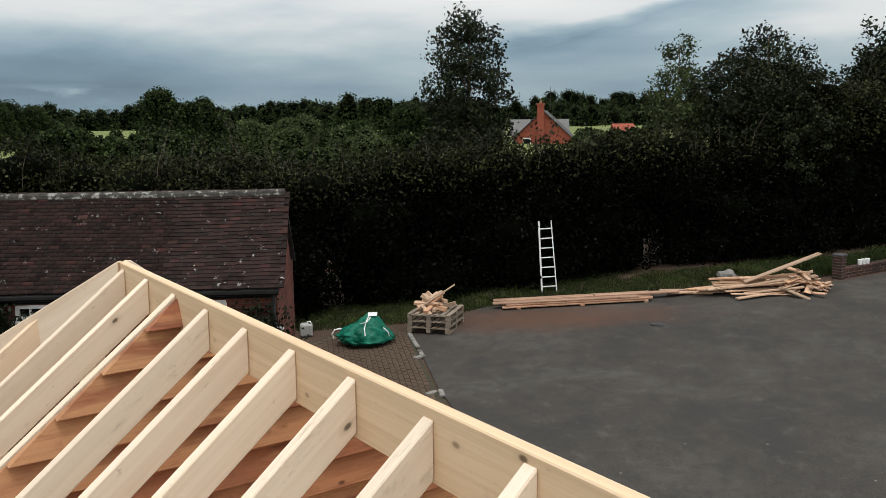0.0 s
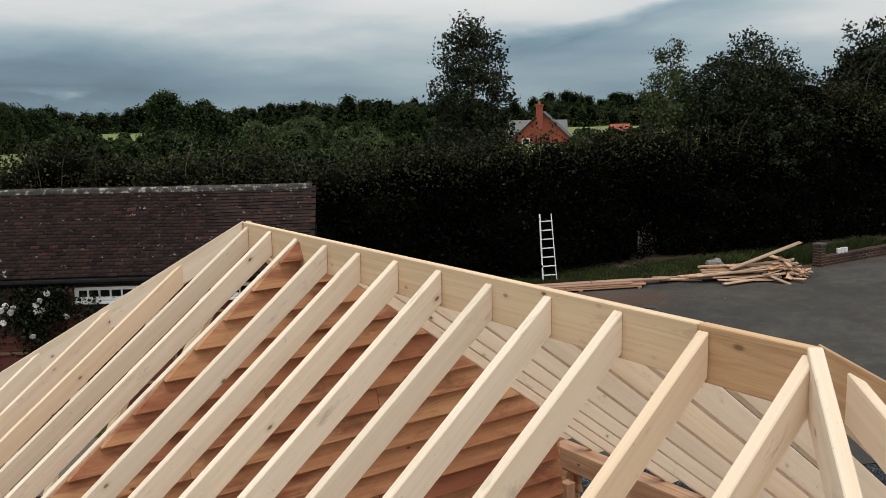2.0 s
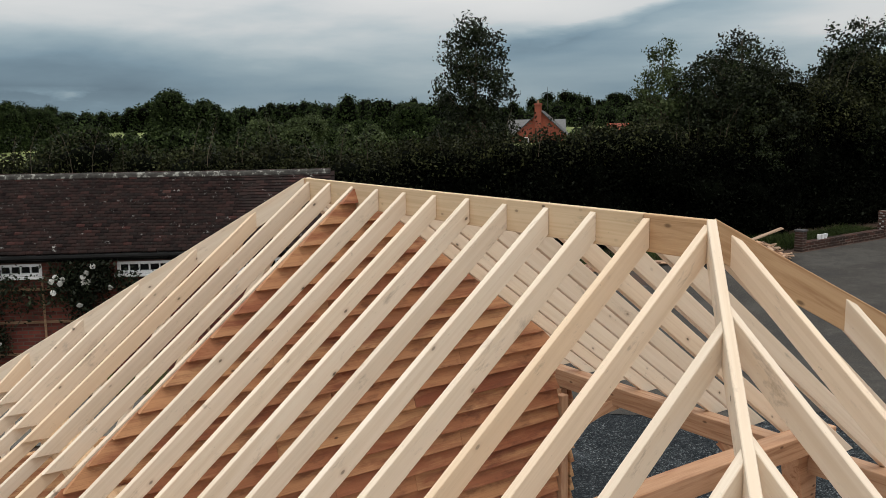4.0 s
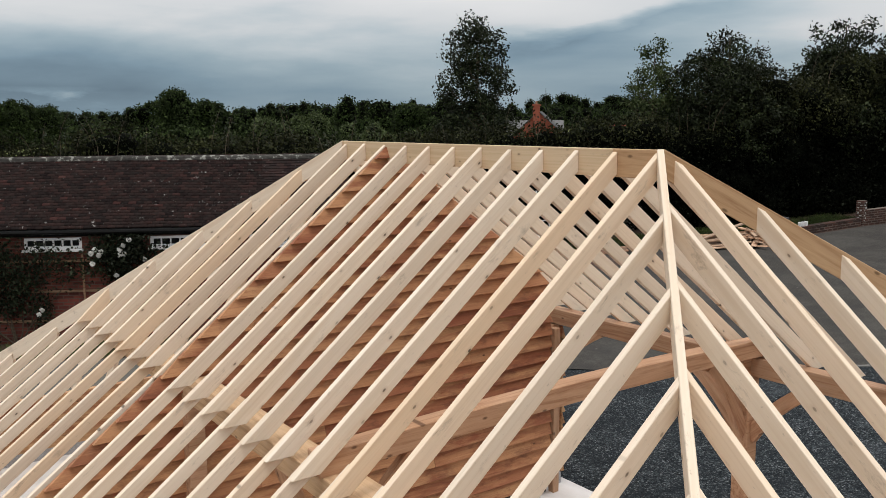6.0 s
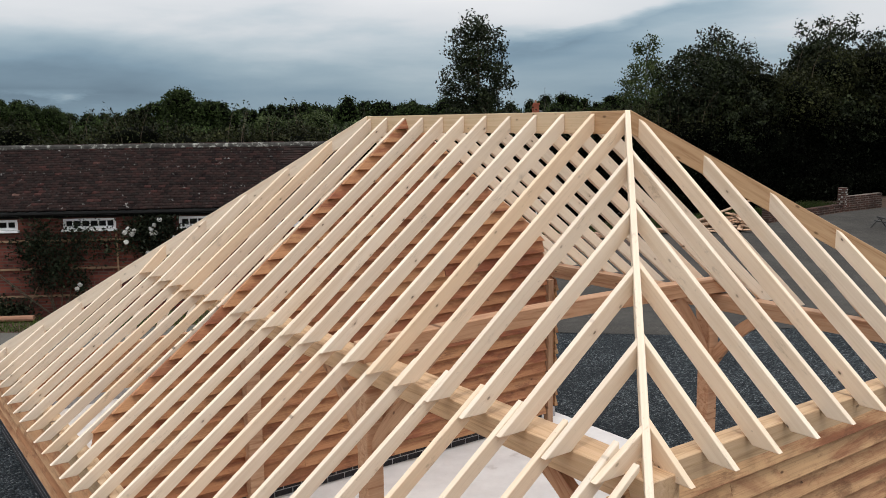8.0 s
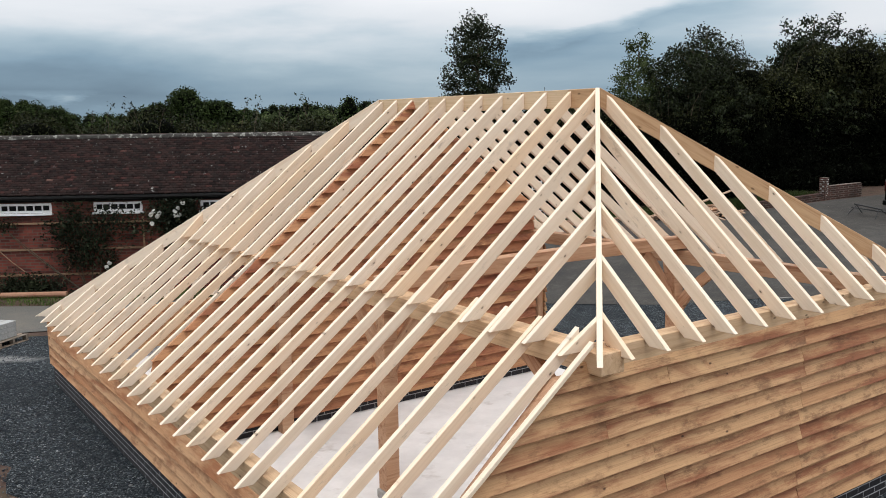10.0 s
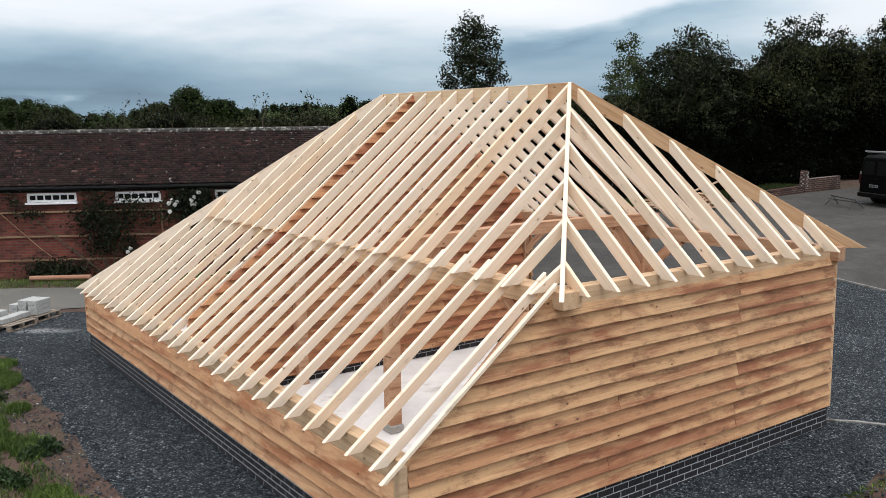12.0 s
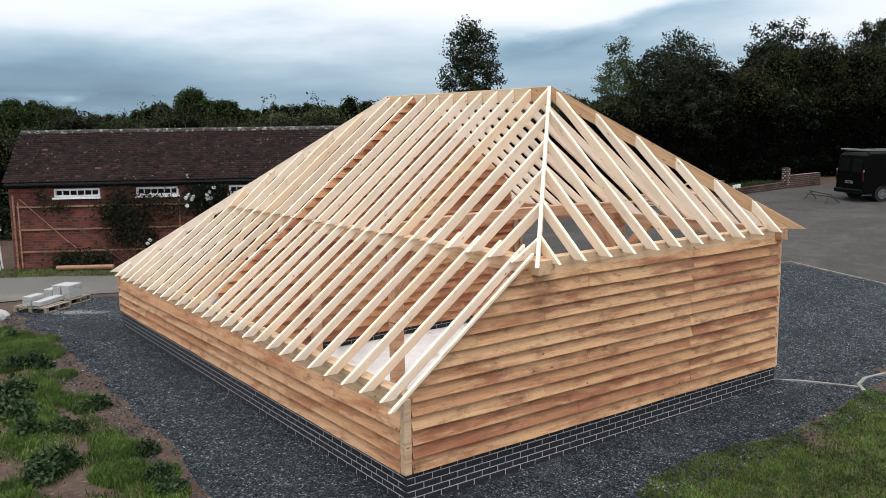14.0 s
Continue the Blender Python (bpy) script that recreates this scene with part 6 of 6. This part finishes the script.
def yard_wall():
    pts = [(23.9, 13.95), (27.2, 13.2), (28.7, 12.65)]
    t = thing("yard_wall", "low brick wall with square piers beside the hedge", "wall")
    for (x0, y0), (x1, y1), h in ((pts[0], pts[1], 0.25), (pts[1], pts[2], 0.5)):
        L = math.hypot(x1 - x0, y1 - y0)
        m = pose(x0, y0, ground_z(x0, y0) - 0.1, 0, math.degrees(math.atan2(-(ground_z(x1, y1) - ground_z(x0, y0)), L)), math.degrees(math.atan2(y1 - y0, x1 - x0)))
        part("wall_run", box((L / 2, 0, h / 2), (L, 0.23, h + 0.1), 0.01), M_YARDWALL, t, "mottled old brick walling", m)
        part("coping", box((L / 2, 0, h + 0.07), (L, 0.25, 0.05), 0.012), M_YARDWALL, t, "", m)
    for (x, y), h in ((pts[0], 0.62), (pts[1], 0.86)):
        z = ground_z(x, y) - 0.05
        p = part("pier", box((x, y, z + h / 2), (0.25, 0.25, h), 0.012), M_YARDWALL, t)
        if x < 25:
            part("pier_cap", box((x, y, z + h + 0.03), (0.29, 0.29, 0.06), 0.015), M_SLATE, p)
            continue
        # the taller pier has lost its render but for pale lumps of mortar
        g = random.Random(12)
        for k in range(8):
            part("mortar_lump", box((x - 0.13, y + 0.07 * (k % 2) - 0.04 + g.uniform(-0.02, 0.02), z + 0.2 + 0.085 * k), (0.02, g.uniform(0.05, 0.1), g.uniform(0.025, 0.05)), 0.006), M_BLOCKW, p)
            part("mortar_lump", box((x + 0.07 * (k % 2) - 0.03, y - 0.13, z + 0.2 + 0.085 * k), (g.uniform(0.05, 0.09), 0.02, g.uniform(0.025, 0.05)), 0.006), M_BLOCKW, p)
    for k in range(3):
        x, y = 24.6 + 0.13 * k, 13.79 - 0.03 * k
        o = thing("white_pot", "small white pot standing on the low wall", "pot", (x, y, ground_z(x, y) + 0.235), 0, "pots on the wall")
        part("pot_body", tube([(0, 0, 0), (0, 0, 0.15)], [0.05, 0.06], 10), M_WHITE, o)
    st = thing("rubble_stone", "grey lump of rubble beside the heap", "stone", on_ground(21.9, 15.9), 20)
    bm = bmesh.new()
    for v in bmesh.ops.create_icosphere(bm, subdivisions=2, radius=0.25)["verts"]:
        v.co *= 1 + 0.4 * noise.noise(v.co * 6)
        v.co.z = v.co.z * 0.7 + 0.12
    part("stone", bm, M_KERB, st)


def van():
    """A dark panel van seen from behind, with a roof rack."""
    c = Vector((24.95, 9.27))
    t = thing("parked_van", "black panel van with a roof rack parked on the asphalt", "van", on_ground(c.x, c.y), -26.7)
    t.matrix_world = t.matrix_world @ Matrix.Scale(0.87, 4)
    side = [(0.06, 0.32), (0.0, 0.55), (0.03, 1.2), (0.14, 1.86), (0.3, 1.95), (3.1, 1.95), (3.6, 1.75), (4.15, 1.12), (4.75, 0.98), (4.85, 0.6), (4.8, 0.3)]
    bm = hull_prism(side, 1.84, 1)
    bmesh.ops.bevel(bm, geom=list(bm.edges), offset=0.06, segments=2, affect="EDGES", profile=0.6)
    part("body", bm, M_BLACK, t, "gloss black van body")
    for s in (-1, 1):
        part("rear_window", box((0.045, s * 0.42, 1.45), (0.02, 0.66, 0.5), 0.008, Matrix.Rotation(radians(9), 3, "Y")), M_TINT, t)
        lamp = part("tail_light", box((0.0, s * 0.875, 1.02), (0.05, 0.07, 0.36), 0.015), M_RED, t, "dark red tail light")
        part("reversing_lens", box((0.02, s * 0.875, 1.25), (0.05, 0.06, 0.1), 0.012), M_ALLOY, lamp, "clear lens")
        part("cab_window", box((3.35, s * 0.925, 1.42), (0.8, 0.012, 0.42), 0.005), M_TINT, t)
        part("side_rail", box((2.0, s * 0.93, 0.62), (2.6, 0.02, 0.07), 0.008), M_TINT, t)
        part("mirror", box((3.75, s * 1.04, 1.2), (0.1, 0.16, 0.24), 0.03), M_BLACK, t)
        for x in (0.85, 4.0):
            w = part("wheel", tube([(0, -0.1, 0), (0, 0.1, 0)], 0.33, 24), M_RUBBER, t, "", pose(x, s * 0.84, 0.33))
            part("rim", tube([(0, s * 0.085, 0), (0, s * 0.108, 0)], 0.19, 20), M_ALLOY, w)
            for k in range(10):
                part("spoke_gap", box((0.12, s * 0.11, 0), (0.1, 0.006, 0.035), 0, Matrix.Identity(3)), M_RUBBER, w, "", pose(0, 0, 0, 0, 36 * k, 0))
    part("door_seam", box((-0.004, 0, 1.1), (0.02, 0.012, 1.4)), M_TINT, t)
    part("number_plate", box((-0.02, 0.0, 0.78), (0.015, 0.5, 0.11), 0.002), M_ALLOY, t, "grey plate with plain dark bars")
    for k in range(5):
        part("plate_bar", box((-0.03, -0.17 + 0.085 * k, 0.78), (0.006, 0.045, 0.065), 0), M_TINT, t)
    part("bumper", box((-0.03, 0, 0.42), (0.12, 1.8, 0.18), 0.03), M_TINT, t)
    part("door_handle", box((-0.03, -0.1, 1.05), (0.04, 0.14, 0.04), 0.008), M_TINT, t)
    rack = part("roof_rack", box((1.6, -0.7, 2.06), (2.9, 0.03, 0.03), 0.004), M_ALLOY, t, "light metal roof rack")
    part("rack_bar", box((1.6, 0.7, 2.06), (2.9, 0.03, 0.03), 0.004), M_ALLOY, rack)
    for k in range(5):
        part("rack_bar", box((0.3 + 0.65 * k, 0, 2.05), (0.03, 1.45, 0.03), 0.004), M_ALLOY, rack)
    for x in (0.3, 2.9):
        for s in (-1, 1):
            part("rack_foot", box((x, s * 0.7, 2.0), (0.04, 0.04, 0.12), 0.004), M_RUBBER, rack)
    part("rack_roller", tube([(0.05, -0.7, 2.1), (0.05, 0.7, 2.1)], 0.03, 8), M_ALLOY, rack)


def saw_stand():
    t = thing("saw_stand", "low spindly dark folding stand on the asphalt beside the van", "stand", on_ground(24.4, 10.0), 62)
    part("top_bar", tube([(-0.75, 0.05, 0.30), (0.75, 0.0, 0.34)], 0.024, 8), M_IRON, t)
    part("cross_bar", tube([(-0.9, -0.15, 0.20), (0.6, 0.2, 0.25)], 0.02, 8), M_IRON, t)
    for x, y in ((-0.7, 0.22), (-0.75, -0.28), (0.7, 0.25), (0.65, -0.25)):
        part("leg", tube([(x * 0.85, 0.03, 0.31), (x, y, 0.0)], 0.016, 6), M_IRON, t)


def block_pallet():
    at = (-0.63, 13.8)
    for k, (x, y) in enumerate(((-0.93, 13.4), (-0.33, 14.0))):
        t = thing("pallet", "grey wooden pallet carrying concrete blocks", "pallet", on_ground(x, y, 0.0), 38.0, "pallets by the track")
        pallet_mesh(t, Matrix.Diagonal((0.62, 0.9, 0.9, 1)))
    g = random.Random(6)
    me = mesh_of("concrete_block", box((0, 0, 0), (0.44, 0.215, 0.1), 0.006), M_BLOCKW)
    ca, sa = math.cos(radians(38)), math.sin(radians(38))
    for u, v, n in ((0.30, -0.30, 3), (0.30, -0.06, 3), (0.30, 0.18, 2), (-0.20, -0.2, 1), (-0.58, -0.25, 1), (-0.58, 0.0, 2)):
        for k in range(n):
            x, y = at[0] + u * ca - v * sa, at[1] + u * sa + v * ca
            tagged(put("concrete_block", me, None, pose(x, y, ground_z(x, y) + 0.135 + 0.05 + 0.102 * k, 0, 0, 38 + g.uniform(-3, 3))), "pale grey concrete block stacked on a pallet", "block", "blocks on pallets")
    for k in range(9):
        x, y = -2.05 + g.uniform(-0.45, 0.3), 13.2 + g.uniform(-0.5, 0.5)
        bm = bmesh.new()
        for v in bmesh.ops.create_icosphere(bm, subdivisions=2, radius=g.uniform(0.12, 0.24))["verts"]:
            v.co *= 1 + 0.5 * noise.noise(v.co * 5 + Vector((k, 0, 0)))
            v.co.z *= 0.7
        tagged(part("rubble_stone", bm, M_BLOCKW, None, "", pose(x, y, ground_z(x, y) + 0.07)), "pale lump of broken concrete beside the track", "stone", "rubble by the track")


def log_and_stool():
    a, b = (0.56, 19.0), (1.9, 18.12)
    o = part("log", tube([(*a, ground_z(*a) + 0.07), (*b, ground_z(*b) + 0.07)], 0.07, 10), M_TERRA, None)
    tagged(o, "long pale terracotta pipe lying on the grass verge", "pipe")
    t = thing("garden_stool", "white painted garden trestle beside the barn", "trestle", (-1.05, 20.35, ground_z(-1.05, 20.35)), -20)
    part("top", box((0, 0, 1.15), (0.9, 0.3, 0.05), 0.01), M_WHITE, t)
    for x in (-0.38, 0.38):
        for y in (-0.2, 0.2):
            part("leg", tube([(x * 0.9, y * 0.5, 1.13), (x, y, 0.0)], 0.028, 6), M_WHITE, t)


ladder()
pallets()
plank_stack()
offcut_pile()
bulk_bag()
container()
drain_cover()
yard_wall()
van()
saw_stand()
block_pallet()
log_and_stool()


# ---- grass, weeds and loose stones ----
def blades(name, label, pts, height, seed, mat=M_GRASS):
    g = np.random.default_rng(seed)
    n = len(pts)
    a = g.uniform(0, 6.283, n)
    w = g.uniform(0.004, 0.010, n)
    h = height * g.uniform(0.4, 1.3, n)
    lean = g.normal(0, 0.35, (n, 2)) * h[:, None]
    z = np.array([ground_z(x, y) for x, y in pts]) - 0.03
    ca, sa = np.cos(a) * w, np.sin(a) * w
    base = np.stack([pts[:, 0], pts[:, 1], z], 1)
    mid = base + np.stack([lean[:, 0] * 0.35, lean[:, 1] * 0.35, h * 0.62], 1)
    tip = base + np.stack([lean[:, 0], lean[:, 1], h], 1)
    off = np.stack([ca, sa, np.zeros(n)], 1)
    v = np.stack([base - off, base + off, mid + off * 0.7, mid - off * 0.7, tip], 1).reshape(-1, 3)
    i = np.arange(n)[:, None] * 5
    f = np.concatenate([i + np.array([[0, 1, 2]]), i + np.array([[0, 2, 3]]), i + np.array([[3, 2, 4]])], 0)
    return tagged(new(name, fast_mesh(name, v, f, mat)), label, "grass", kind="stuff")


def patchy(g, n, x0, x1, y0, y1, test, scale=0.9, lo=-0.05):
    out = []
    while len(out) < n:
        x, y = g.uniform(x0, x1), g.uniform(y0, y1)
        if test(x, y) and noise.noise(Vector((x * scale, y * scale, 7.0))) + 0.4 * noise.noise(Vector((x * 3, y * 3, 2.0))) > lo + g.uniform(-0.3, 0.3):
            out.append((x, y))
    return np.array(out)


gg = random.Random(77)


def clumps(g, spots, per):
    """Blades gathered in round tufts: x, y and radius of each."""
    out = []
    for x, y, r in spots:
        for _ in range(int(per * r * r)):
            a, q = g.uniform(0, 6.283), r * math.sqrt(g.random()) * (0.75 + 0.35 * noise.noise(Vector((x * 3 + g.random(), y * 3, 1.0))))
            out.append((x + q * math.cos(a), y + q * math.sin(a) * 1.5))
    return np.array(out)


TUFTS = [(-2.0, 10.8, 0.55), (-1.95, 9.9, 0.6), (-1.75, 9.3, 0.5), (-2.5, 10.2, 0.7), (-2.4, 9.0, 0.6), (-1.7, 7.55, 0.22), (-1.45, 10.3, 0.25), (-1.85, 5.75, 0.35), (-2.3, 6.95, 0.5), (-2.05, 3.55, 0.36), (-2.0, 4.0, 0.30), (-1.85, 3.5, 0.28), (-2.25, 2.8, 0.32), (-2.05, 2.75, 0.28), (-2.9, 4.7, 0.3), (-3.3, 3.0, 0.3), (-1.9, 1.95, 0.3), (-2.6, 5.6, 0.45), (-3.1, 6.3, 0.5), (-2.2, 6.3, 0.35), (-1.75, 2.5, 0.2), (-2.05, 1.2, 0.35), (-2.6, 0.9, 0.5)]
blades("grass", "tufts of rough grass beside the gravel", np.concatenate([clumps(gg, TUFTS, 26000), patchy(gg, 26000, -4.6, -1.5, -0.6, 12.0, lambda x, y: x < -1.75 + 0.1 * math.sin(y * 2.1), 1.25, 0.1)]), 0.08, 1)


def lawn(x, y):
    edge = np.interp(x, [1.4, 1.9, 2.2, 2.6, 3.1, 3.7, 4.1, 4.6, 5.6, 7.4], [-2.0, -1.45, -1.22, -1.08, -1.03, -1.02, -1.12, -1.26, -1.3, -0.95])
    return y < edge + 0.07 * noise.noise(Vector((x * 5, y * 5, 0.0))) + 0.05 * noise.noise(Vector((x * 14, y * 14, 3.0)))


blades("grass", "ragged lawn edge in front of the end wall", patchy(gg, 60000, 1.4, 7.4, -3.0, -0.9, lawn, 0.7, -0.45), 0.04, 2)
blades("grass", "grass verge between the barn and the track", patchy(gg, 9000, -5, 9, 13, 24, lambda x, y: -1.4 < (x + 0.362) * 0.5286 + (y - 20.017) * 0.849 < -0.05 and x < 8.3, 0.8, -0.5), 0.10, 3)
VERGE = [(11.5, 20.6), (13.6, 19.4), (16.0, 19.0), (18.4, 17.9), (21.0, 16.4), (23.2, 15.0), (26.0, 14.3)]


def on_verge(x, y):
    for (x0, y0), (x1, y1) in zip(VERGE, VERGE[1:]):
        if x0 <= x <= x1:
            ym = y0 + (y1 - y0) * (x - x0) / (x1 - x0)
            return ym - 0.55 < y < ym + 2.1
    return False


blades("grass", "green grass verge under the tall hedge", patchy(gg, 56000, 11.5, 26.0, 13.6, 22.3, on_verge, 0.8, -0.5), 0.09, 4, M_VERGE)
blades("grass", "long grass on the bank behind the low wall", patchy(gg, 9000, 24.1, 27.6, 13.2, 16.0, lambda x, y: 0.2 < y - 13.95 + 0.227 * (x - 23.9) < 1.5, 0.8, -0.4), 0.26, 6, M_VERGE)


def weed(x, y, s, seed):
    t = thing("weed", "leafy dock weed growing in the rough ground", "weed", on_ground(x, y, -0.03), 0, "weeds beside the gravel")
    g = np.random.default_rng(seed)
    n = 260
    r = g.uniform(0, 1, n) ** 0.6 * 0.30 * s
    a = g.uniform(0, 6.283, n)
    p = np.stack([r * np.cos(a), r * np.sin(a), g.uniform(0.02, 0.42, n) * s * (1 - r / (0.45 * s))], 1)
    put("foliage", leaves(g, p, 0.10 * s, M_WEED, "foliage", up=0.8, slim=0.6), t)
    for k in range(6):
        b = k * 1.05
        part("stem", tube([(0, 0, 0), (0.12 * s * math.cos(b), 0.12 * s * math.sin(b), 0.25 * s), (0.2 * s * math.cos(b), 0.2 * s * math.sin(b), 0.36 * s)], [0.008, 0.006, 0.003], 5), M_WEED, t)


for k, (x, y, s) in enumerate(((-2.02, 8.54, 0.9), (-1.92, 8.2, 0.8), (-2.3, 8.6, 0.9), (-2.69, 5.76, 1.1), (-2.59, 6.8, 1.2), (-2.76, 4.95, 1.0), (-2.79, 3.43, 1.15), (-2.94, 3.14, 0.9), (-2.62, 3.5, 0.9), (-1.72, 5.5, 0.8), (-1.95, 5.45, 0.6), (-1.7, 3.25, 0.7), (-1.86, 2.3, 0.8), (-1.86, 1.9, 0.8), (-2.37, 4.8, 0.8), (-2.2, 4.6, 0.6), (-2.9, 6.1, 1.0), (-3.3, 5.2, 1.1), (-1.95, 10.9, 0.7))):
    weed(x, y, 0.8 * s, 200 + k)


def loose_stones():
    """Coarser chips lying on the gravel and thrown out on the soil."""
    g = random.Random(9)
    src = bmesh.new()
    bmesh.ops.create_icosphere(src, subdivisions=1, radius=1.0)
    sv = np.array([v.co[:] for v in src.verts])
    sf = np.array([[v.index for v in f.verts] for f in src.faces])
    src.free()
    vs, fs = [], []
    ng = np.random.default_rng(9)
    k = 0
    while k < 15000:
        x, y = (g.uniform(-1.95, 0.0), g.uniform(-1.5, 13.5)) if k % 3 else (g.uniform(1.0, 9.5), g.uniform(-1.6, 0.0))
        s = g.uniform(0.005, 0.010) + 0.012 * g.random() ** 5
        q = sv * (1 + 0.35 * ng.normal(size=(len(sv), 1))) * np.array([s * g.uniform(0.8, 1.5), s, s * 0.7])
        a = g.uniform(0, 6.28)
        q = np.stack([q[:, 0] * math.cos(a) - q[:, 1] * math.sin(a), q[:, 0] * math.sin(a) + q[:, 1] * math.cos(a), q[:, 2]], 1)
        vs.append(q + np.array([x, y, ground_z(x, y) + s * 0.3]))
        fs.append(sf + k * len(sv))
        k += 1
    tagged(new("loose_stones", fast_mesh("loose_stones", np.concatenate(vs), np.concatenate(fs), M_STONES)), "loose grey stone chips scattered over the gravel", "stones", kind="stuff")


loose_stones()

# ---- pieces of walls and paving ----
plinths()
paving()
